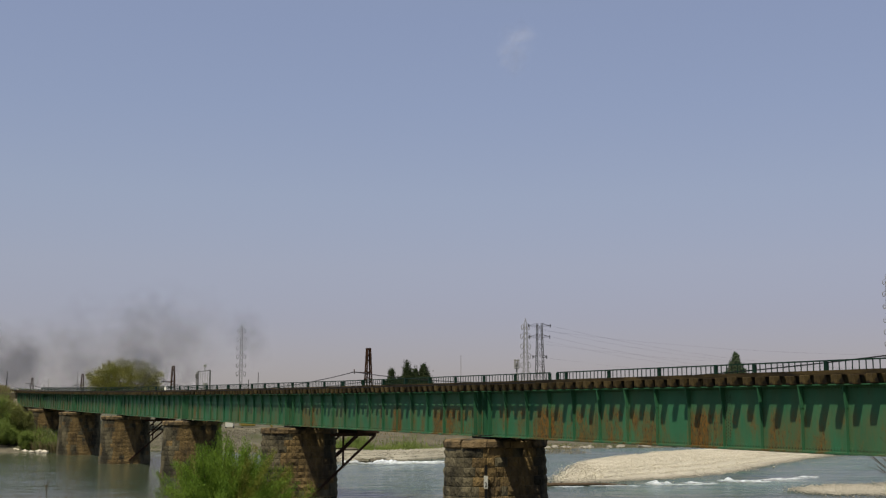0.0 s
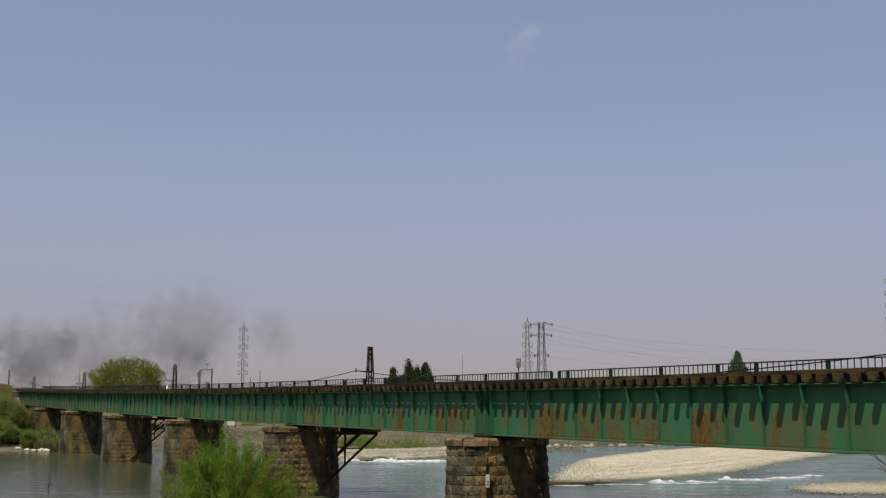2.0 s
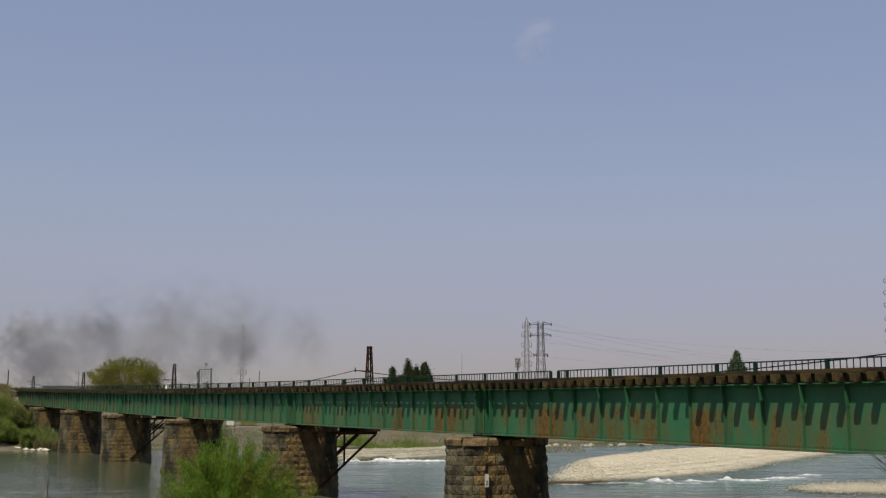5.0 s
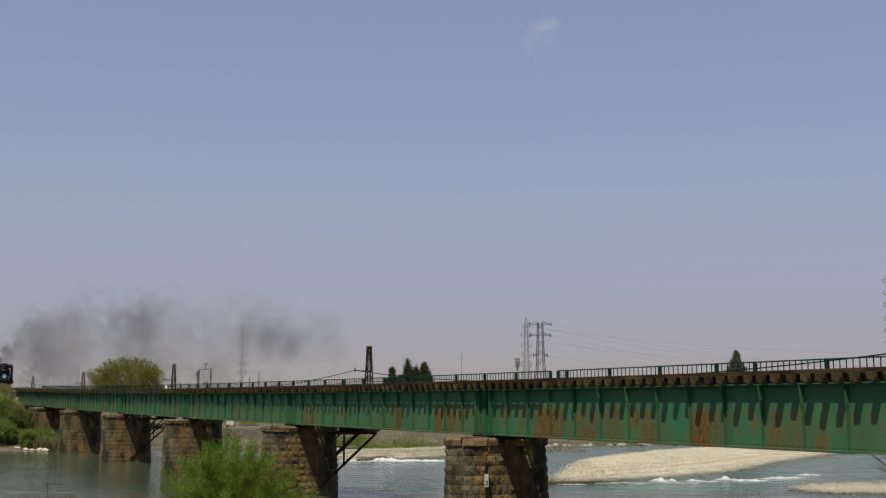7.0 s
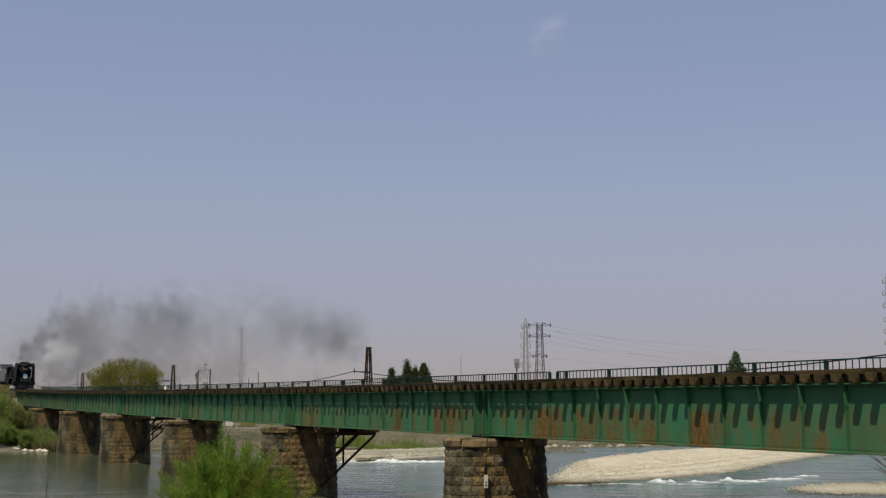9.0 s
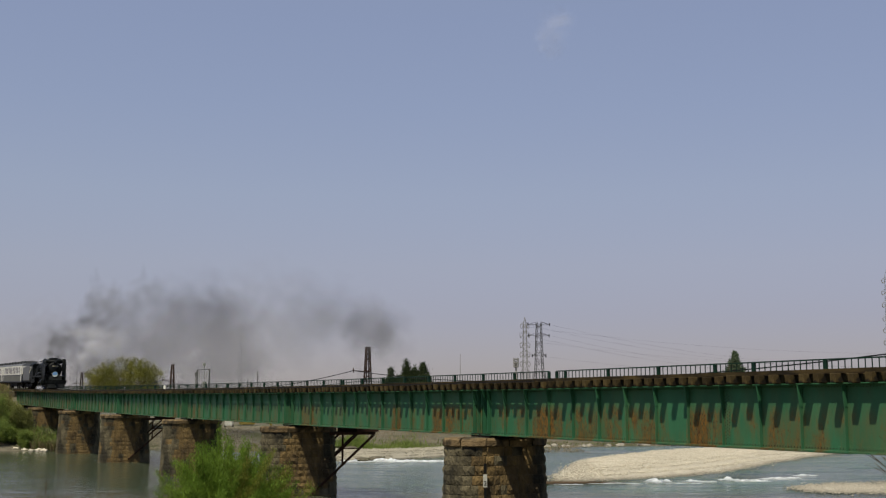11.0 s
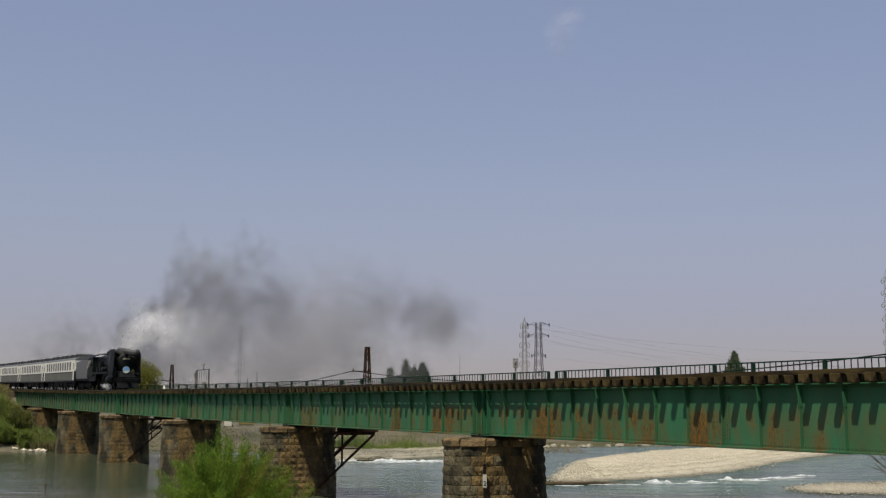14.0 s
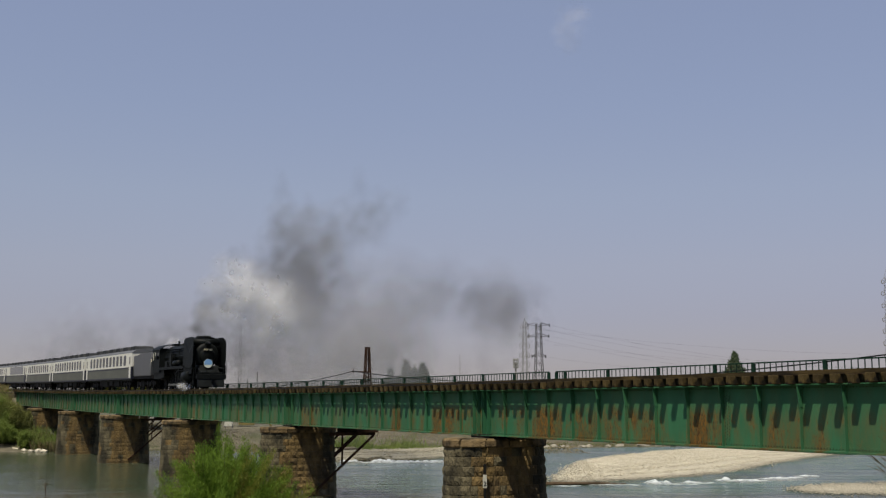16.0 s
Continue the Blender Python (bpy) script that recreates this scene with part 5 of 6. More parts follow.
# ---------------------------------------------------------------- plants
def tree(name, label, category, base, crown, size, leaves, leaf, mat, seed, clumps=40, spread=.22, group="", trunk=.16, limbs=9, long=2.2, top_heavy=0.0, cone=False, sprigs=0):
    """Tapered trunk, limbs that reach into the crown, and a crown of many leaf blades in uneven clumps."""
    rng = np.random.default_rng(seed)
    ob = thing(name, label, category, group, m=Matrix.Translation(base))
    c, r = np.array(crown, float) - np.array(base, float), np.array(size, float)
    d = rng.normal(size=(clumps, 3))
    d /= np.linalg.norm(d, axis=1)[:, None]
    d *= rng.uniform(.35, 1.0, (clumps, 1)) ** .5
    if cone:
        hgt = rng.uniform(-1, 1, clumps) ** 1
        ang = rng.uniform(0, 2 * math.pi, clumps)
        rad = (1 - hgt) / 2 * rng.uniform(.6, 1.05, clumps)
        d = np.stack([np.cos(ang) * rad, np.sin(ang) * rad, hgt], 1)
    cc = c + d * r * rng.uniform(.82, 1.12, (clumps, 1))
    pick = rng.integers(0, clumps, leaves)
    pts = cc[pick] + rng.normal(size=(leaves, 3)) * r * spread * rng.uniform(.5, 1.2, (clumps, 1))[pick]
    if sprigs:
        # young shoots standing up out of the crown
        a, q = rng.uniform(0, 2 * math.pi, sprigs), rng.uniform(0, .95, sprigs) ** .5
        root = c + np.stack([np.cos(a) * q, np.sin(a) * q, np.sqrt(1 - q * q) * .92], 1) * r
        dirs = np.stack([np.cos(a) * q * .8 + rng.normal(size=sprigs) * .15, np.sin(a) * q * .8, np.ones(sprigs)], 1) * rng.uniform(.3, .95, (sprigs, 1))
        u = rng.uniform(0, 1, (sprigs, 40, 1))
        shoot = (root[:, None] + dirs[:, None] * u + rng.normal(size=(sprigs, 40, 3)) * .035).reshape(-1, 3)
        pts = np.concatenate([pts, shoot])
    part("crown", flakes("crown", pts, leaf, mat, rng, long), mat, ob)
    bm = bmesh.new()
    foot = Vector((0, 0, -.2))
    fork = Vector((c[0] * .5, c[1] * .5, max(.3, c[2] - r[2] * (.6 if not cone else -.8))))
    mid = foot.lerp(fork, .5) + Vector((rng.normal() * .06, rng.normal() * .06, 0))
    rod(bm, foot, mid, trunk, trunk * .8)
    rod(bm, mid, fork, trunk * .8, trunk * .55)
    part("trunk", bm, BARK, ob)
    for k in range(limbs):
        bm = bmesh.new()
        q = Vector(cc[k])
        m_ = fork.lerp(q, .5) + Vector((0, 0, .12 * r[2]))
        rod(bm, fork.lerp(foot, rng.uniform(0, .3)), m_, trunk * .45, trunk * .25, 6)
        rod(bm, m_, q, trunk * .25, trunk * .08, 6)
        part("limb", bm, BARK, ob)
    return ob


def gz(x, y):
    return height(x, y)


LEAF_Y = material("yellow_green_leaf", (.21, .25, .04), (.32, .34, .07), .8, .65, bump=0, fine=6, island=.35, leaf=.35)


def willow():
    """Feathery willow bush: many whips fanning up from the bank."""
    rng = np.random.default_rng(11)
    base = np.array((-6.45, 36.0, gz(-6.45, 36.0)))
    ob = thing("willow_bush", "feathery bright green willow bush on the near bank", "bush", m=Matrix.Translation(base))
    pts, ypts = [], []
    n = 300
    for k in range(n):
        a = rng.uniform(0, 2 * math.pi)
        lean = rng.uniform(.02, 1.0) ** .7
        reach = Vector((math.cos(a) * 2.1, math.sin(a) * 1.9, 0)) * lean
        top = 3.62 * (1 - .36 * lean ** 2.2) * rng.uniform(.55, 1.0)
        if reach.x < -.2 and reach.x > -.9 and rng.random() < .5:
            top *= 1.10
        if .0 < reach.x < .45:
            top *= .9
        root = Vector((rng.normal() * .25, rng.normal() * .25, 0))
        prev = root
        steps = 5
        curve = []
        for q in range(1, steps + 1):
            u = q / steps
            p = root + Vector((reach.x * u ** 1.35, reach.y * u ** 1.35, top * u ** .85)) + Vector((rng.normal() * .03, rng.normal() * .03, 0))
            p.x += .10 * u * u
            curve.append(p)
        if k % 2 == 0:
            bm = bmesh.new()
            prev, r0 = root, .022
            for p in curve:
                rod(bm, prev, p, r0, r0 * .7, 5, False)
                prev, r0 = p, r0 * .7
            part("stem", bm, BARK, ob)
        ctrl = [root] + curve
        m = 820
        for u in rng.uniform(.22, 1.0, m) ** .8:
            i = min(int(u * steps), steps - 1)
            p = ctrl[i].lerp(ctrl[i + 1], u * steps - i)
            j = .055 + .07 * (1 - u)
            q = (p.x + rng.normal() * j, p.y + rng.normal() * j, p.z + rng.normal() * j)
            (ypts if (reach.x > .35 and k % 3 == 0) else pts).append(q)
    part("crown", flakes("crown", np.array(pts), .0112, LEAF_W, rng, 7.4, -2.5), LEAF_W, ob)
    part("yellow_foliage", flakes("yellow_foliage", np.array(ypts), .0112, LEAF_Y, rng, 7.4, -2.5), LEAF_Y, ob, "yellowish young leaves")
    return ob


bush = willow()


def bare_shoots(name, base, tips, r, label, seed):
    """Leafless twigs: each tip with a few side twigs."""
    rng = random.Random(seed)
    ob = thing(name, label, "bare twigs", m=Matrix.Translation(base))
    for t in tips:
        bm = bmesh.new()
        t = Vector(t)
        mid = t * .55 + Vector((rng.uniform(-.08, .08), 0, rng.uniform(0, .1)))
        rod(bm, (0, 0, -.1), mid, r, r * .6, 5)
        rod(bm, mid, t, r * .6, r * .2, 5)
        for k in range(4):
            u = rng.uniform(.35, .9)
            p = mid.lerp(t, u) if u > .5 else Vector((0, 0, 0)).lerp(mid, u * 2)
            rod(bm, p, p + t.normalized() * rng.uniform(.2, .5) + Vector((rng.uniform(-.3, .3), rng.uniform(-.1, .1), rng.uniform(-.05, .2))), r * .3, r * .12, 4)
        part("twig", bm, BARK, ob)
    return ob


bare_shoots("bare_shoot", (-9.75, 30, gz(-9.75, 30)), [(-.15, 0, 2.55 - gz(-9.75, 30) + .55), (.32, .1, 2.3 - gz(-9.75, 30) + .5), (-.42, 0, 2.2 - gz(-9.75, 30) + .4), (.1, 0, 1.9 - gz(-9.75, 30) + .4)], .024, "thin bare shoots rising from the near bank", 3)
bare_shoots("bare_branch", (11.5, 25, gz(11.5, 25)), [(-2.62, 0, 4.0 - gz(11.5, 25)), (-2.35, .1, 3.92 - gz(11.5, 25)), (-2.5, .1, 3.8 - gz(11.5, 25)), (-2.0, .1, 4.05 - gz(11.5, 25))], .026, "thin bare dark branch at the near bank", 4)

# tall bushes behind and beside the far end of the bridge
tree("tree", "broad spreading tree with sparse yellow-green spring leaves", "tree", (-42.7, 160, gz(-42.7, 160)), (-42.7, 160, 7.9), (4.9, 4.5, 3.3), 80000, .055, LEAF_B, 21, 260, .11, "trees beyond the bridge", .22, 40, 2.6, sprigs=170)
BANK = [(-53.6, 142, 2.2, 7.0, LEAF_O), (-52.3, 141, 1.7, 6.3, LEAF_M), (-51.3, 142, 1.5, 5.9, LEAF_O), (-49.9, 142.5, 1.0, 4.7, LEAF_O), (-50.2, 139, 1.1, 2.6, LEAF_M), (-51.4, 137.5, 1.8, 3.6, LEAF_M),
        (-47.9, 137.2, .8, 2.3, LEAF_M), (-53.0, 138, 1.8, 4.4, LEAF_M), (-57.0, 146, 2.8, 7.4, LEAF_O), (-53.6, 146, 1.9, 5.8, LEAF_O), (-58, 140, 2.6, 5, LEAF_M)]
for k, (x, y, r, top, mat) in enumerate(BANK):
    z = max(0, min(gz(x, y), top - 1.2))
    h = top - z
    tree("shrub", "dense green riverside shrub on the far bank", "shrub", (x, y, z), (x, y, z + h * .5), (r, r, h * .5), 17000, .048, mat, 50 + k, 70, .15, "shrubs on the far bank", .06, 6)
for k, (x, top, r) in enumerate([(-13.2, 13.8, 1.6), (-9.4, 15.1, 2.2), (-7.2, 13.9, 1.6), (-5.2, 15.0, 2.1), (-11.3, 11.6, 1.8), (-3.8, 12.0, 1.6), (-14.6, 11.0, 1.4), (-8.2, 12.4, 1.9)]):
    tree("evergreen_tree", "dark pointed evergreen tree in a distant row", "tree", (x, 300 + k % 2 * 3, 3), (x, 300 + k % 2 * 3, 3 + (top - 3) * .55), (r * 2.1, r * 2.1, (top - 3) * .5), 13000, .19, LEAF_D, 70 + k, 130, .10, "row of distant evergreens", .2, 5, 1.8, 0, True)
tree("conifer", "dark green conifer standing alone on the far plain", "tree", (46.6, 190, 2.5), (46.6, 190, 8.0), (5.6, 5.6, 5.3), 22000, .10, LEAF_C, 90, 620, .034, "", .2, 8, 5.0, 0, True)


def drift(name, label, n, where, tall, mat, seed, lean=.35):
    """Grass or reed blades over a stretch of bank, one joined object."""
    rng = np.random.default_rng(seed)
    pts = np.array([where(rng) for _ in range(n)])
    h = tall * rng.uniform(.5, 1.2, n)
    tip = pts + np.stack([rng.normal(size=n) * lean * h, rng.normal(size=n) * lean * h, h], 1)
    ang = rng.uniform(0, math.pi, n)
    wide = np.stack([np.cos(ang), np.sin(ang), np.zeros(n)], 1) * (h * .06)[:, None]
    verts = np.stack([pts - wide, pts + wide, tip], 1).reshape(-1, 3)
    solid(name, raw_mesh(name, verts, np.arange(3 * n).reshape(n, 3), mat), None, label, "grass", kind="stuff")


def on_ground(x, y):
    return (x, y, max(0, height(x, y)) - .05)


drift("grass", "green riverside grass on the far bank", 22000, lambda r: on_ground(*(lambda x: (x, shore_y(x) + abs(r.normal()) * 6 + .3))(r.uniform(-66, -38))), .55, GRASSM, 5)
drift("grass", "tall rough grass in front of the far bank shrubs", 9000, lambda r: on_ground(*(lambda x: (x, shore_y(x) + abs(r.normal()) * 2.2 + .2))(r.uniform(-57, -42.5))), 1.15, GRASSM, 15, .25)
drift("dry_reeds", "tall dry tufts at the foot of the far piers", 5000, lambda r: on_ground(*(lambda x: (x, shore_y(x) + abs(r.normal()) * 1.6 + .2))(r.uniform(-50.5, -43.0))), 1.1, DRYM, 19, .3)
drift("grass", "tall green tufts at the foot of the far piers", 4000, lambda r: on_ground(*(lambda x: (x, shore_y(x) + abs(r.normal()) * 2.0 + .4))(r.uniform(-53, -44.5))), 1.3, LEAF_M, 20, .3)
drift("dry_reeds", "dry straw-coloured reeds at the water's edge", 3500, lambda r: on_ground(*(lambda x: (x, shore_y(x) + abs(r.normal()) * 2.5 + .2))(r.uniform(-62, -38))), .7, DRYM, 6)
drift("grass", "strip of green plants behind the far gravel beach", 9000, lambda r: on_ground(*(lambda x, y: (x, y + 3 * math.sin(x * 1.1) + 2 * math.sin(x * .43 + 1)))(r.uniform(-17, 4), 127 + 4.5 * abs(r.normal()))), .6, LEAF_M, 7)
drift("dry_reeds", "dry brown scrub along the far bank", 14000, lambda r: on_ground(r.uniform(-24, 16), r.uniform(131, 160)), .3, DRYM, 8, .8)
drift("dry_reeds", "low dry scrub by the far waterline", 5000, lambda r: on_ground(*(lambda x: (x, shore_y(x) + abs(r.normal()) * 4 + .3))(r.uniform(8, 62))), .26, DRYM, 9, .8)
drift("grass", "green plants by the far waterline", 2500, lambda r: on_ground(*(lambda x: (x, shore_y(x) + 2 + abs(r.normal()) * 4))(r.uniform(8, 62))), .45, GRASSM, 10)
drift("grass", "rough grass along the embankment", 9000, lambda r: (lambda p: (p.x, p.y, max(0, height(p.x, p.y)) - .05))(BASE @ Vector((r.uniform(184, 300), r.choice([r.uniform(1.2, 5), -r.uniform(2.9, 7)]), 0))), .6, GRASSM, 16)
BANK_END = lambda r, lo, hi: (lambda p: (p.x, p.y, max(0, height(p.x, p.y)) - .1))(BASE @ Vector((r.uniform(172, 204), r.uniform(lo, hi), 0)))
drift("grass", "tall rough grass on the bank beside the bridge's end", 16000, lambda r: BANK_END(r, .9, 9), 1.0, LEAF_O, 17, .3)
drift("dry_reeds", "dry brown grass on the bank beside the bridge's end", 12000, lambda r: BANK_END(r, .9, 10), 1.1, DRYM, 18, .35)
drift("grass", "grass on the near bank", 20000, lambda r: on_ground(r.uniform(-30, 30), r.uniform(2, 40)), .35, GRASSM, 12)


LEVEE = material("levee_stones", (.20, .185, .15), (.27, .25, .21), .3, .95, bump=.3, fine=5, island=.2)
scatter_stones([(x, y, height(x, y)) for x in np.arange(-44, -16, .8) for y in np.arange(138, 186, .8)], 26000, .05, .11, 9, "grey stone revetment on the levee slope")
bpy.data.objects["stones.003"].data.materials[0] = LEVEE


# ---------------------------------------------------------------- rocks, driftwood and foam in the river
def rock(x, y, r, mat, label, name="boulder", squash=.6, seed=0):
    rng = random.Random(seed)
    bm = bmesh.new()
    bmesh.ops.create_icosphere(bm, subdivisions=2, radius=r)
    for v in bm.verts:
        v.co *= 1 + noise.noise(v.co * (1.6 / r) + Vector((seed, 0, 0))) * .45
        v.co.z *= squash
    solid(name, bm, mat, label, "boulder", "boulders at the waterline", m=pose(x, y, r * .15, 0, 0, rng.uniform(0, 180)))


for k, (x, y, r) in enumerate([(-48.9, 137.0, .55), (-47.6, 136.4, .4), (-50.3, 137.6, .5), (-45.4, 134.6, .5), (-44.6, 134.2, .42), (-46.6, 135.6, .34), (-40.8, 132.2, .5), (-39.9, 132.3, .35), (-54.5, 140.6, .5)]):
    rock(x, y, r, PEBBLE, "pale boulder at the foot of the far bank", seed=k)
for k in range(26):
    rr = random.Random(k)
    x = rr.uniform(9, 45)
    rock(x, shore_y(x) + rr.uniform(-.3, 2.0), rr.uniform(.25, .6), CONCRETE, "grey boulder at the far waterline", seed=100 + k)


FOAM = soft_material("river_foam", (.86, .89, .88), 1.0, 1.5, .2, .6)


def foam(x, y, sx, sy, h, seed, turn=0.0, label="white broken water over a shallow"):
    """A low ruffled sheet of broken water, thick in the middle and thinning out to its rim."""
    nx_, ny_ = 56, 16
    verts, thick = [], []
    for i in range(nx_ + 1):
        for j in range(ny_ + 1):
            u, v = i / nx_ * 2 - 1, j / ny_ * 2 - 1
            e = max(0, 1 - u * u) * max(0, 1 - v * v)
            px, py = u * sx, v * sy + noise.noise((u * 2 + seed, 0, 0)) * sy * .6
            tuft = .5 + .8 * noise.noise((px * 1.1 + seed * 7, py * .9, 0)) + .5 * noise.noise((px * 3 + seed, py * 2.4, 4))
            verts.append((px, py, .012 + h * e * max(0, tuft)))
            thick.append(min(1.0, max(0.0, e * (.25 + 1.5 * max(0, tuft)))))
    w = ny_ + 1
    faces = [(a * w + b, (a + 1) * w + b, (a + 1) * w + b + 1, a * w + b + 1) for a in range(nx_) for b in range(ny_)]
    me = raw_mesh("foam", verts, faces, FOAM, True)
    me.attributes.new("thickness", "FLOAT", "POINT").data.foreach_set("value", thick)
    return solid("foam", me, None, label, "white water", "white water in the river", m=pose(x, y, 0, 0, 0, turn))


FOAM_AT = [(-4.6, 108.4, 3.4, 1.1, .34, 1), (-.9, 109.6, 2.8, 1.0, .22, 2), (-8.6, 108.8, 1.4, .8, .30, 3), (-2.6, 109.0, 3.2, 1.0, .28, 4), (-3.4, 108.6, 4.4, 1.3, .18, 16),
           (14.2, 78.8, 1.0, 1.0, .36, 5), (16.9, 79.8, 1.4, 1.0, .16, 6), (19.2, 81.4, .9, 1.0, .36, 7), (20.6, 81.0, 1.7, 1.1, .14, 8, 30), (23.4, 83.6, 2.4, 1.0, .14, 9, 38), (26.2, 86.9, 1.3, .8, .14, 10, 35),
           (11.2, 77.8, 2.2, .7, .08, 11), (8.0, 76.8, 1.2, .5, .07, 13), (15.4, 78.4, 2.0, .5, .05, 15)]
FOAMS = [foam(*f) for f in FOAM_AT]
bm = bmesh.new()
rod(bm, (-2.6, 0, .05), (1.2, .5, .06), .16, .10, 8)
rod(bm, (1.2, .5, .06), (2.9, .7, .02), .10, .05, 8)
solid("driftwood", bm, BARK, "dark waterlogged log lying in the shallows", "log", m=pose(9.0, 77.6, 0))
rock(-6.2, 112.2, .8, EARTH, "dark wet rock in the rapids", squash=.35, seed=300)
rock(-7.5, 112.0, .7, EARTH, "dark wet rock in the rapids", squash=.35, seed=301)


# ---------------------------------------------------------------- distance: pylons, masts, wires, vehicles on the levee
def pylon(x, y, tall, base_half, top_half, arms, label, panels=11, thick=.15, mat=PYLON_PALE, apex=0.0, drop=1.4, upright=False):
    """Lattice tower: four bent legs, crossed braces, arms with insulator strings and an optional pointed cap."""
    ob = thing("pylon", label, "pylon", "pylons on the plain", m=Matrix.Translation((x, y, 2)) @ pose(0, 0, 0, 0, 0, 12))
    tall -= 2
    body = tall - apex
    knee = .55
    mid = top_half * 1.5

    def half(z):
        if z < body * knee:
            return base_half + (mid - base_half) * z / (body * knee)
        return mid + (top_half - mid) * (z - body * knee) / (body * (1 - knee))

    legs = [(-1, -1), (1, -1), (1, 1), (-1, 1)]
    for a, b in legs:
        bm = bmesh.new()
        for u, v in ((0, body * knee), (body * knee, body)):
            beam(bm, (a * half(u), b * half(u), u), (a * half(v), b * half(v), v), thick, thick)
        if apex:
            beam(bm, (a * top_half, b * top_half, body), (0, 0, tall), thick, thick)
        part("leg", bm, mat, ob)
    for k in range(panels):
        u, v = body * (k / panels) ** .85, body * ((k + 1) / panels) ** .85
        for q in range(4):
            (a, b), (c, d) = legs[q], legs[(q + 1) % 4]
            bm = bmesh.new()
            beam(bm, (a * half(u), b * half(u), u), (c * half(v), d * half(v), v), thick * .6, thick * .6)
            part("brace", bm, mat, ob)
            bm = bmesh.new()
            beam(bm, (c * half(u), d * half(u), u), (a * half(v), b * half(v), v), thick * .6, thick * .6)
            part("brace", bm, mat, ob)
    for z, reach in arms:
        z -= 2
        bm = bmesh.new()
        for d in (-1, 1):
            for h0 in (0, 1.5):
                for e_ in (-1, 1):
                    beam(bm, (e_ * half(z) * .9, d * half(z) * .9, z + h0), (e_ * reach, 0, z + .15), thick * .7, thick * .7)
        part("crossarm", bm, mat, ob)
        for d in (-1, 1):
            bm = bmesh.new()
            end = Vector((d * reach, 0, z + .15))
            if upright:
                rod(bm, end, end + Vector((0, 0, .9)), .27, .2, 6)
                rod(bm, end, end + Vector((0, 0, -.8)), .22, .22, 6)
            else:
                # jumper loop slung under the arm
                prev = end
                for q in range(1, 6):
                    a = q / 5 * math.pi * .9
                    p = Vector((d * (reach * .45 + reach * .55 * math.cos(a * .55)), 0, z + .15 - drop * math.sin(a)))
                    rod(bm, prev, p, .17, .17, 5)
                    prev = p
            part("insulator", bm, mat if not upright else DARK_STEEL, ob)
    return ob


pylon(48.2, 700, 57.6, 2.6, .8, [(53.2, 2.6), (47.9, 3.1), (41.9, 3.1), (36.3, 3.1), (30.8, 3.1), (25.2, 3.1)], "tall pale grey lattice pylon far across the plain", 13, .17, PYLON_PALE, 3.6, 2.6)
pylon(48.4, 600, 47.3, 3.1, 1.15, [(46.2, 5.7), (40.6, 5.4), (30.4, 3.6)], "dark lattice pylon with wide crossarms far across the plain", 9, .21, PYLON_DARK, 0.0, 1.4, True)
pylon(-128.0, 750, 57.5, 1.0, .5, [(54.2, 2.6), (48.8, 3.0), (43.4, 3.0), (37.9, 3.0), (32.5, 3.0), (27.1, 3.0)], "slender grey lattice pylon beyond the bridge", 15, .19, PYLON, 2.2, 2.3)
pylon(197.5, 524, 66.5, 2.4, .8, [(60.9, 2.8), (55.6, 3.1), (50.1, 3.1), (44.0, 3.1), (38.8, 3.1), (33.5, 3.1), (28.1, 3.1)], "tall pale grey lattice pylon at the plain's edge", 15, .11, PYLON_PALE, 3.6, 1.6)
ob = thing("antenna_mast", "short antenna mast on the plain", "mast", m=Matrix.Translation((30.6, 500, 2)))
bm = bmesh.new()
rod(bm, (0, 0, 0), (0, 0, 22), .5, .35, 8)
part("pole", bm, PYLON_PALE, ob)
for k in range(3):
    bm = bmesh.new()
    lathe(bm, [(0, 1.0), (.5, 1.0)], 12, Matrix.Translation((0, 0, 19.4 + k * 1.6)) @ pose(0, 0, 0, 0, -90, 0))
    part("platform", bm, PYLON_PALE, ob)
for k in range(6):
    a = k * math.pi / 3
    bm = bmesh.new()
    box(bm, math.cos(a) - .15, math.cos(a) + .15, math.sin(a) - .15, math.sin(a) + .15, 19.6, 23.4)
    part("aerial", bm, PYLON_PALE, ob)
bm = bmesh.new()
rod(bm, (0, 0, 0), (0, 0, 20.6), .16, .07, 6)
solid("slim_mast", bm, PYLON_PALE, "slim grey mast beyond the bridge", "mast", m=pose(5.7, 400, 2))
for k, z in enumerate((46.0, 40.5)):
    for d in (-6, 6):
        cable("power_line", sag((49.5 + d, 600, z), (430 + d, 640, z + 2), 22), .022, "thin power line across the plain")
for z in (52, 44, 36):
    cable("power_line", sag((48, 700, z), (480, 700, z - 4), 14), .022, "thin power line across the plain")


def van(x, y, z, turn):
    ob = thing("parked_van", "small white van parked on the levee", "van", m=pose(x, y, z, 0, 0, turn) @ Matrix.Scale(.76, 4))
    bm = bmesh.new()
    extrude(bm, [(-1.6, .35), (1.6, .35), (1.65, .95), (1.2, 1.25), (.95, 1.85), (-1.55, 1.85)], -.75, .75)
    bmesh.ops.bevel(bm, geom=list(bm.edges), offset=.06, segments=2, affect="EDGES")
    part("body", bm, WHITEP, ob)
    for sx in (-1.05, 1.05):
        for sy in (-.72, .72):
            bm = bmesh.new()
            rod(bm, (sx, sy - .09, .3), (sx, sy + .09, .3), .3, .3, 12)
            part("wheel", bm, BLACKP, ob)
    bm = bmesh.new()
    box(bm, -1.3, .8, -.76, .76, 1.25, 1.7)
    part("window", bm, GLASS_D, ob)


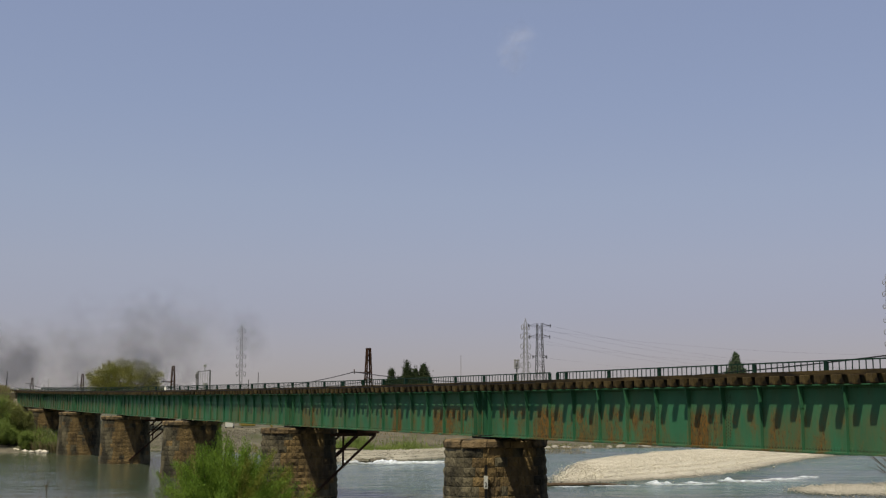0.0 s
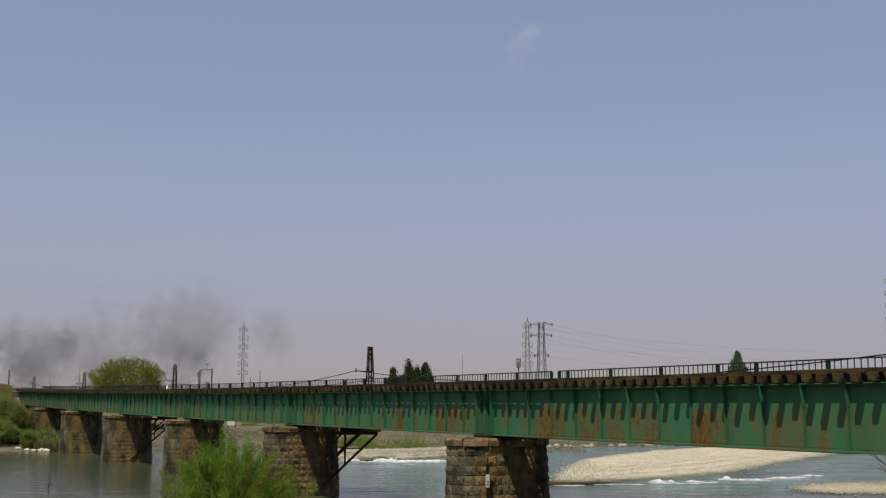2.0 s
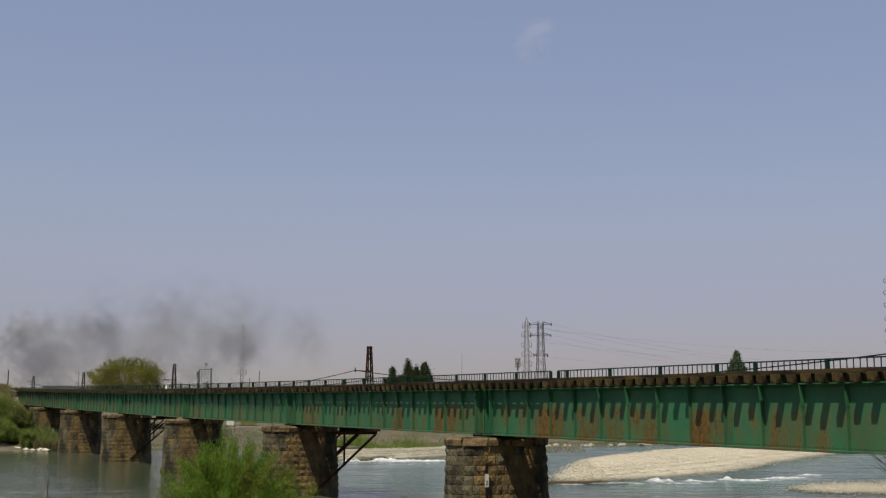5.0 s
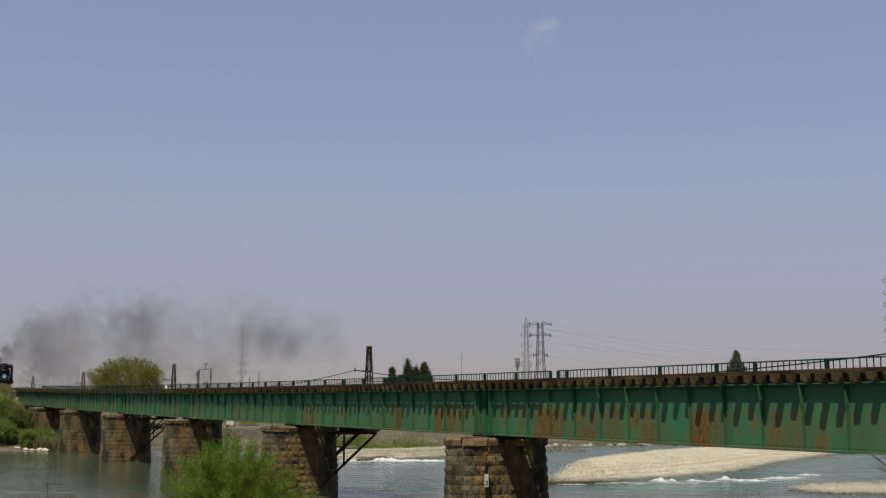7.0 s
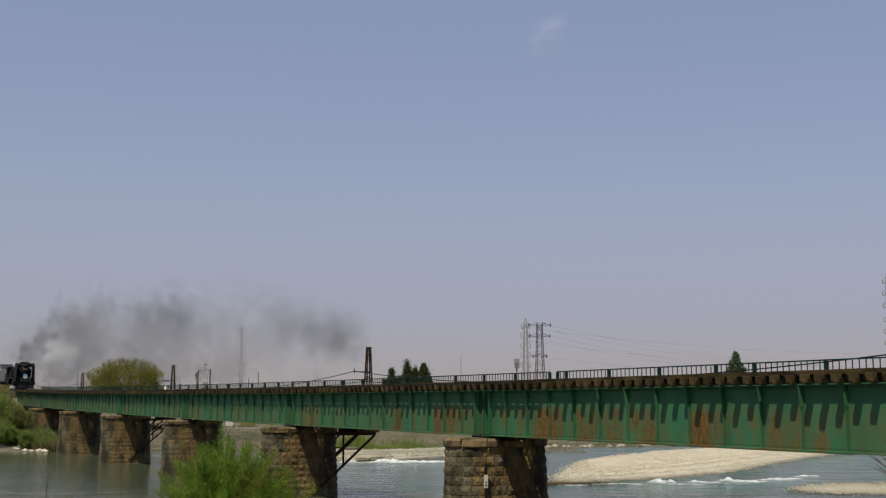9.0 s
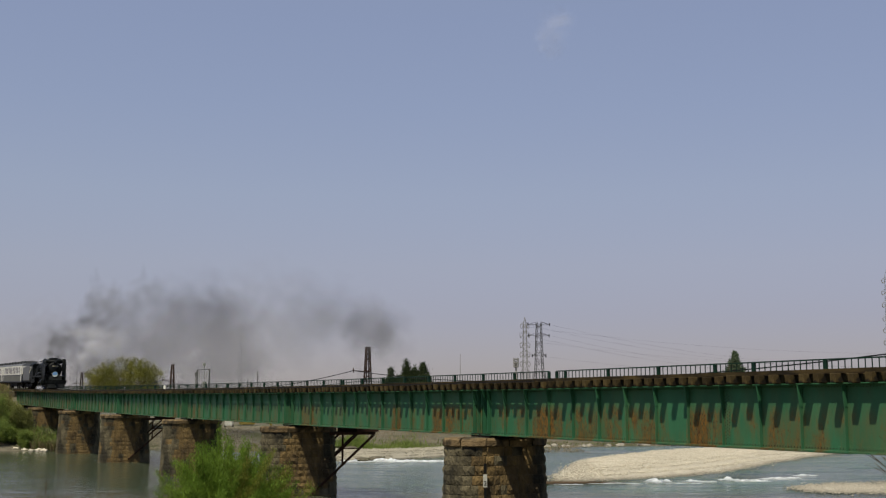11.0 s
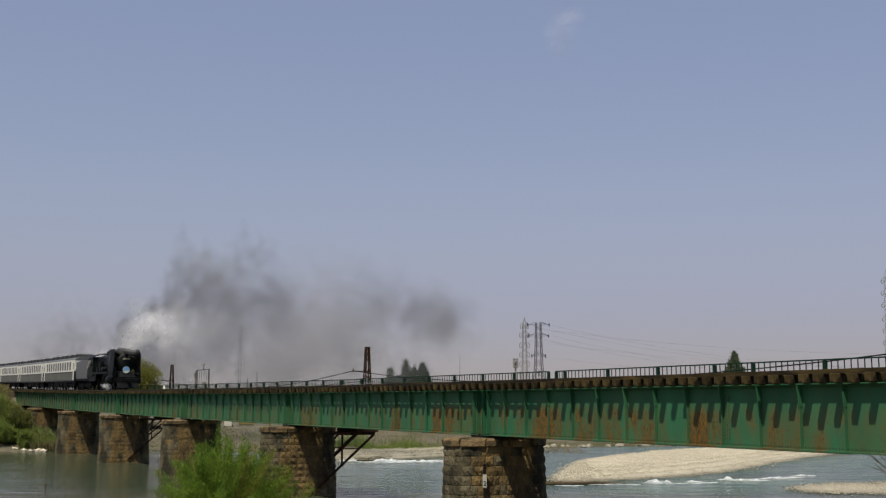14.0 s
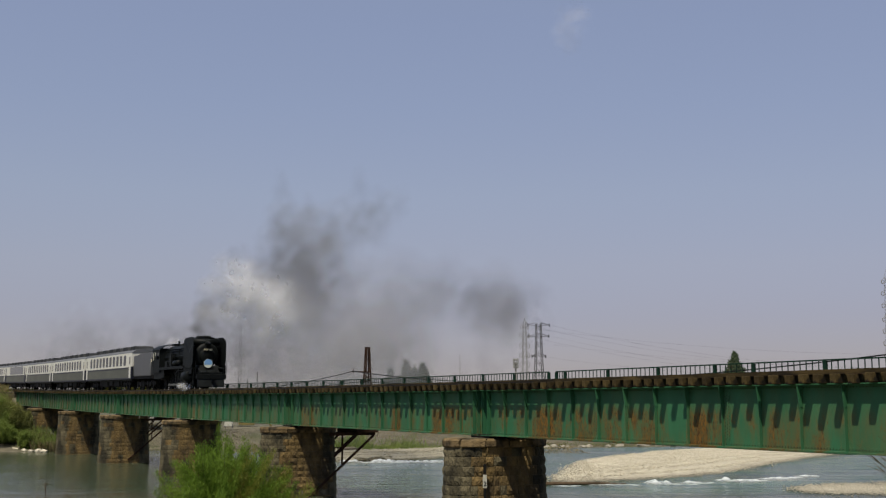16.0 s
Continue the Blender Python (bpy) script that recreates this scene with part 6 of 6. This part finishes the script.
YELLOWP = material("machine_yellow", (.30, .24, .06), (.38, .30, .09), 2, .5, bump=.05, fine=12)


def digger(x, y, z, turn):
    ob = thing("excavator", "yellow tracked excavator on the levee", "excavator", m=pose(x, y, z, 0, 0, turn))
    for sy in (-.8, .8):
        bm = bmesh.new()
        extrude(bm, [(-1.4, .1), (1.4, .1), (1.6, .35), (1.4, .6), (-1.4, .6), (-1.6, .35)], sy - .22, sy + .22)
        part("track", bm, BLACKP, ob)
    bm = bmesh.new()
    box(bm, -1.3, .9, -.95, .95, .75, 1.35)
    bmesh.ops.bevel(bm, geom=list(bm.edges), offset=.1, segments=2, affect="EDGES")
    part("house", bm, YELLOWP, ob)
    bm = bmesh.new()
    box(bm, -.1, .8, .1, .9, 1.35, 2.1)
    part("cab", bm, GLASS_D, ob)
    bm = bmesh.new()
    beam(bm, (.7, -.3, 1.1), (2.4, -.3, 1.9), .25, .3)
    beam(bm, (2.4, -.3, 1.9), (3.6, -.3, .6), .2, .25)
    part("boom", bm, YELLOWP, ob)
    bm = bmesh.new()
    extrude(bm, [(3.4, .6), (3.8, .6), (3.9, .1), (3.3, 0)], -.6, 0)
    part("bucket", bm, DARK_STEEL, ob)


van(-31.85, 178, gz(-31.85, 178), 97)
digger(-30.0, 184, gz(-30.0, 184) - .45, 20)


# ---------------------------------------------------------------- smoke, steam, clouds
scene.cycles.transparent_max_bounces = 160
SMOKE = soft_material("coal_smoke", (.27, .27, .285), .25, .6, .31, .68)
SMOKE_D = soft_material("dark_smoke", (.17, .17, .155), .22, .8, .28, .7)
SMOKE_L = soft_material("fresh_smoke", (.31, .31, .315), .165, .5, .3, .7)
HAZE = soft_material("thin_smoke", (.40, .40, .41), .15, .35, .3, .66)
THIN_STEAM = soft_material("thin_steam", (.76, .76, .76), .30, .8)
STEAM = soft_material("white_steam", (.92, .92, .92), .36, 1.1)
CLOUD = soft_material("high_cloud", (.93, .92, .92), .075, .03)
SPOTS = [(0, 283.0), (3.0, 249.2), (7.0, 203.4), (8.0, 191.2), (9.0, 178.9), (10.0, 165.9), (11.5, 145.4), (12.0, 138.7), (13.0, 125.2), (14.0, 111.8), (15.0, 98.2), (16.0, 84.6)]
_fine = np.linspace(-8, 18, 521)
_s = np.interp(_fine, [-8] + [a for a, b in SPOTS] + [18], [283 + 8 * 11.3] + [b for a, b in SPOTS] + [84.6 - 27.2])
_s = np.convolve(np.pad(_s, 10, mode="reflect", reflect_type="odd"), np.ones(21) / 21, mode="valid")


def train_at(t):
    """How far along the line the engine's front stands."""
    return float(np.interp(t, _fine, _s)) - 1.17


TIMES = [i * .5 for i in range(33)]


def drift_rows(te, rel, lift, wide, out, wob):
    """A puff rides in the smokebox until te, then leaves the chimney and hangs beside the moving train."""
    rows = []
    for t in TIMES:
        k = t - te
        if k <= 0:
            s, w, h = train_at(t) + 2.75, MID, .355 + 2.5
        else:
            e = 1 - math.exp(-k / 2.6)
            e *= e
            s = train_at(t) + 2.75 - rel * e * 3 + wob[0] * wide * e - .25 * k * e
            w = MID + out * e + wob[1] * wide * e
            h = .355 + 3.7 + lift * (1 - math.exp(-k / 1.9)) + wob[2] * wide * .8 * e + .12 * k
        rows.append((t, on_bridge(s, w, h, 0, False)))
    return rows


MOVING = []
PUFF = [vapour("smoke_puff", SMOKE_L, np.random.default_rng(200 + k), 4, .95, 1.35, (1, 1, 1.1)) for k in range(4)]
rng = random.Random(77)
for k in range(80):
    te = -5 + 21 * (k + rng.random() * .8) / 80
    ob = solid("smoke_puff", PUFF[k % 4], None, "dark grey puff of coal smoke above the engine", "smoke", "puffs of engine smoke")
    g = [max(-1.5, min(1.5, rng.gauss(0, 1))) for _ in range(3)]
    MOVING.append((ob, drift_rows(te, .6, 5.2, 2.3, 7.2, g)))
FINE = [vapour("smoke_puff", SMOKE_D, np.random.default_rng(260 + k), 4, .5, .85, (1, 1, 1.2)) for k in range(3)]
for k in range(20):
    te = 5 + 11 * (k + rng.random() * .6) / 20
    ob = solid("smoke_puff", FINE[k % 3], None, "small dark puff of smoke leaving the chimney", "smoke", "puffs leaving the chimney")
    g = [max(-1.5, min(1.5, rng.gauss(0, 1))) for _ in range(3)]
    MOVING.append((ob, drift_rows(te, .4, 4.5, 2.0, 6.8, g)))
WPUFF = [vapour("steam_puff", STEAM, np.random.default_rng(230 + k), 4, .6, .95) for k in range(3)]


def steam_rows(te, g, rise=2.6, out=2.2):
    """White exhaust stands off beside the chimney and keeps pace with the engine."""
    rows = []
    for t in TIMES:
        k = t - te
        if k <= 0:
            s, w, h = train_at(t) + 2.75, MID, .355 + 2.5
        else:
            e = 1 - math.exp(-k / .6)
            k = min(k, 2.6)
            s = train_at(t) + 2.75 - 4.2 * e - .12 * k + g[0] * .8 * e
            w = MID + out * e + g[1] * (1.0 + .34 * k) * e + .1 * k
            h = .355 + 3.9 + rise * e + g[2] * (.7 + .24 * k) * e - .25 * g[1] * e + .15 * k
        rows.append((t, on_bridge(s, w, h, 0, False)))
    return rows


for k in range(44):
    te = 12.6 + 1.5 * k / 44
    ob = solid("steam_puff", WPUFF[k % 3], None, "bright white puff of exhaust steam above the engine", "steam", "puffs of white steam")
    g = [max(-2.0, min(2.0, rng.gauss(0, 1))) for _ in range(3)]
    MOVING.append((ob, steam_rows(te, g)))
TPUFF = [vapour("steam_puff", THIN_STEAM, np.random.default_rng(240 + k), 4, .6, .95) for k in range(3)]
for k in range(22):
    te = 7.2 + 1.0 * k / 22
    ob = solid("steam_puff", TPUFF[k % 3], None, "pale grey puff of exhaust steam beside the engine", "steam", "puffs of pale steam")
    g = [max(-1.5, min(1.5, rng.gauss(0, 1))) for _ in range(3)]
    MOVING.append((ob, steam_rows(te, g, 1.2, 4.2)))


def along(ob, rows):
    MOVING.append((ob, [(t, on_bridge(s, w, h, 0, False)) for t, s, w, h in rows]))


def billows(ob, n, radius, disc, seed, squash, mat):
    """The rolling lobes of a smoke cloud, each a part."""
    r = np.random.default_rng(seed)
    k = 3 if n < 15 else 4
    for i in range(k):
        off = r.normal(size=3) * np.array(squash) * radius * .32
        part("billow", vapour("billow", mat, r, max(3, n // k), radius * .72, disc, squash), mat, ob, m=Matrix.Translation(off))


def front_cloud(dx, dh, n, radius, disc, seed, squash=(1, 1, 1), mat=SMOKE):
    path = [(0, 118.9, 4.1), (1.5, 106.5, 4.1), (3.5, 96.4, 4.15), (7, 79.3, 4.1), (9, 70.6, 4.15), (11.5, 61.8, 4.2), (13, 57.8, 4.3), (14.5, 53.8, 4.4), (16, 48.6, 4.6)]
    ob = thing("smoke_cloud", "thin grey cloud of smoke drifting ahead of the train", "smoke", "drifting smoke clouds", "stuff")
    billows(ob, n, radius, disc, seed, squash, mat)
    along(ob, [(t, s + dx, 3 + 1.0, h + dh) for t, s, h in path])


front_cloud(0, .2, 10, 1.35, 1.1, 301)
front_cloud(-.3, -.8, 11, 1.9, 1.3, 302, (1.3, 1, .9))
front_cloud(-1.2, -.9, 12, 1.6, 1.3, 303, mat=HAZE)
front_cloud(2.2, -.2, 14, 1.5, 1.2, 304, (1.6, 1, .7))
front_cloud(5.0, .3, 10, 1.8, 1.4, 305, (2, 1, .6), HAZE)


def bank_of_smoke(rows, n, radius, disc, seed, squash, mat=HAZE):
    ob = thing("smoke_bank", "hazy bank of thin brown-grey smoke over the line", "smoke", "drifting smoke banks", "stuff")
    billows(ob, n, radius, disc, seed, squash, mat)
    along(ob, rows)


trail = [(0, 197.6, 5.2), (1.5, 170.3, 6.2), (3.5, 149.2, 6.8), (7, 118.6, 7.0), (9, 105.1, 6.8), (11.5, 89.4, 6.4), (16, 70.7, 6.2)]
bank_of_smoke([(t, s, 4, h) for t, s, h in trail], 9, 2.6, 2.0, 311, (1.8, 1, 1.0), SMOKE)
bank_of_smoke([(t, s + 13 - .3 * t, 4, h - 1.2) for t, s, h in trail], 10, 2.8, 2.1, 312, (2.0, 1, 1.0), HAZE)
bank_of_smoke([(t, s + 34 - .9 * t, 6, h + 1) for t, s, h in trail], 15, 3.6, 2.6, 313, (2.2, 1, 1.0), SMOKE)
DRIFTS = [   # radius, then seconds, metres along the line and height over it
    (9.3, [(0, 301.9, 8.6), (3.5, 275.6, 8.0), (7.5, 234.3, 7.8), (12, 155.8, 6.3), (16, 114.2, 5.3)]),
    (8.0, [(0, 208.1, 9.2), (3.5, 190.4, 8.9), (7.5, 178.9, 9.1), (12, 137.9, 7.2), (16, 99.2, 3.7)]),
    (4.8, [(0, 170.9, 5.7), (3.5, 144.8, 6.0), (7.5, 130.9, 5.0), (12, 112.0, 6.0), (16, 93.0, 5.8)]),
    (6.1, [(0, 161.9, 7.8), (3.5, 156.2, 8.7), (7.5, 147.9, 8.6), (12, 127.4, 9.4), (16, 106.5, 8.6)]),
    (9.0, [(0, 255.9, 15.2), (3.5, 230.5, 14.7), (7.5, 250.5, 19.2), (12, 208.1, 9.2), (16, 178.3, 6.3)]),
    (10.0, [(0, 342.5, 4.5), (3.5, 291.2, 5.0), (7.5, 291.8, 6.5), (12, 267.4, 6.9), (16, 233.3, 4.7)]),
    (3.0, [(0, 137.7, 6.8), (3.5, 123.0, 6.1), (7.5, 110.8, 5.4), (12, 96.6, 5.8), (16, 77.5, 5.6)]),
    (7.4, [(0, 227.5, 4.6), (3.5, 202.3, 5.0), (7.5, 185.6, 5.3), (12, 178.7, 8.2), (16, 131.1, 5.0)]),
    (6.3, [(0, 187.1, 12.4), (3.5, 165.7, 11.7), (7.5, 191.2, 12.6), (12, 156.7, 12.3), (16, 125.4, 10.2)]),
    (7.8, [(0, 389.3, 15.6), (3.5, 336.7, 16.0), (7.5, 295.1, 14.3), (12, 123.0, 4.3), (16, 101.9, 2.6)]),
    (6.0, [(0, 250.6, 2.5), (3.5, 221.3, 3.0), (7.5, 193.4, 2.9), (12, 145.5, 3.0), (16, 110.2, 2.7)]),
    (3.8, [(0, 181.7, 2.3), (3.5, 161.8, 2.7), (7.5, 148.0, 2.5), (12, 133.9, 2.8), (16, 120.2, 2.9)]),
    (8.0, [(0, 326.1, 1.8), (3.5, 288.0, 2.4), (7.5, 257.3, 2.5), (12, 193.4, 3.1), (16, 158.9, 3.2)]),
]
for k, (r, rows) in enumerate(DRIFTS):
    bank_of_smoke([(t, s, 20, h * (.82 if r > 5 else 1.1)) for t, s, h in rows], 16, r, r * .8, 330 + k, (1.7, .5, .85))

bank_of_smoke([(t, s, 18, h) for t, s, h in [(0, 325.0, 5.4), (3.5, 291.0, 6.3), (7.5, 262.7, 5.9), (9, 245.3, 5.1), (12, 197.5, 4.9), (16, 155.3, 4.2)]], 20, 6.5, 4.5, 351, (1.8, .5, .7), SMOKE)

# dark smoke standing over the chimney rides along with the engine
for dx, dz, r, disc, n, seed in ((0, .75, .42, .5, 12, 421), (-.25, 1.7, .6, .65, 12, 422), (-.3, 2.7, .75, .8, 8, 423)):
    ob = solid("chimney_smoke", vapour("chimney_smoke", SMOKE_D, np.random.default_rng(seed), n, r, disc, (1, 1, 1.2)), None, "dark smoke rising from the engine's chimney", "smoke", "smoke over the chimney", "stuff")
    MOVING.append((ob, [(t, on_bridge(train_at(t) + 2.75 + dx + .12 * dz * math.sin(2.1 * t + dz), MID - .45 + .1 * dz, .355 + 3.9 + dz + .1 * math.sin(3.3 * t + 2 * dz), 0, False)) for t in TIMES]))
# steam that rides along with the engine
cyl = solid("cylinder_steam", vapour("cylinder_steam", STEAM, np.random.default_rng(401), 18, .40, .30, (1.7, 1, .55)), None, "white wisp of steam at the engine's cylinder", "steam", kind="stuff")
MOVING.append((cyl, [(t, on_bridge(train_at(t) + 2.6, MID - 1.4, .62 + .06 * math.sin(t * 5), 0, False)) for t in TIMES]))
valve = solid("valve_steam", vapour("valve_steam", STEAM, np.random.default_rng(402), 26, .55, .34, (1.5, 1, .55)), None, "white steam blowing from the safety valves", "steam", kind="stuff")
MOVING.append((valve, [(t, on_bridge(train_at(t) + 10.6, MID, 4.15, 0, False)) for t in TIMES]))

wisp = solid("cloud", vapour("cloud", CLOUD, np.random.default_rng(410), 26, 30, 27, (.7, 1, 1.7), broad=(0, -1, -.2)), None, "small faint white wisp of cloud", "cloud", "small clouds")
MOVING.append((wisp, [(t, pose(156 + 7.6 * t, 2500, 782 + 2.8 * t, 0, 14, 0)) for t in (0, 8, 16)]))


# ---------------------------------------------------------------- all that moves
def motions():
    walk(engine, [(t, on_bridge(train_at(t), MID, .355)) for t in TIMES])
    walk(tender, [(t, on_bridge(train_at(t) + 12.75, MID, .355)) for t in TIMES])
    for k, c in enumerate(coaches):
        # ends of each coach follow the rails
        rows = []
        for t in TIMES:
            s = train_at(t) + 19.95 + 21.3 * k
            m = BASE @ Matrix.Translation((s, -MID, grade(s + 3.3) - 3.3 * slope(s + 10.4) + .355)) @ pose(0, 0, 0, 0, -math.degrees(math.atan(slope(s + 10.4))), 0)
            rows.append((t, m))
        walk(c, rows)
    # wheels: a turn for every circumference travelled
    steps = [i / 15 for i in range(241)]
    for w, x, d in drive_wheels:
        walk(w, [(t, pose(x, d * .60, DRIVE_R, 0, math.degrees(train_at(t) / DRIVE_R) + (90 if d > 0 else 0), 0)) for t in steps])
    for r, d in side_rods:
        rows = []
        for t in steps:
            a = -train_at(t) / DRIVE_R - (math.pi / 2 if d > 0 else 0)
            rows.append((t, pose(.33 * math.cos(a), d * .78, DRIVE_R + .33 * math.sin(a))))
        walk(r, rows)
    for ob, rows in MOVING:
        walk(ob, rows)
    # broken water surges in place
    for k, f in enumerate(FOAMS):
        b = f.matrix_basis.copy()
        walk(f, [(t, b @ pose(.16 * math.sin(2.3 * t + k), .06 * math.cos(1.7 * t + 2 * k), .03 * math.sin(3.1 * t + k))) for t in [i * .25 for i in range(65)]])
    b = bush.matrix_basis.copy()
    walk(bush, [(t, b @ pose(0, 0, 0, 0, a, 0)) for t, a in ((0, 0), (1, -.5), (2, .6), (3.5, 0), (5, 1.5), (6.5, 2.6), (7, 3.0), (8, 1.2), (9, .6), (11, .2), (12.5, -.2), (14, .3), (15, -.1), (16, .2))])


motions()
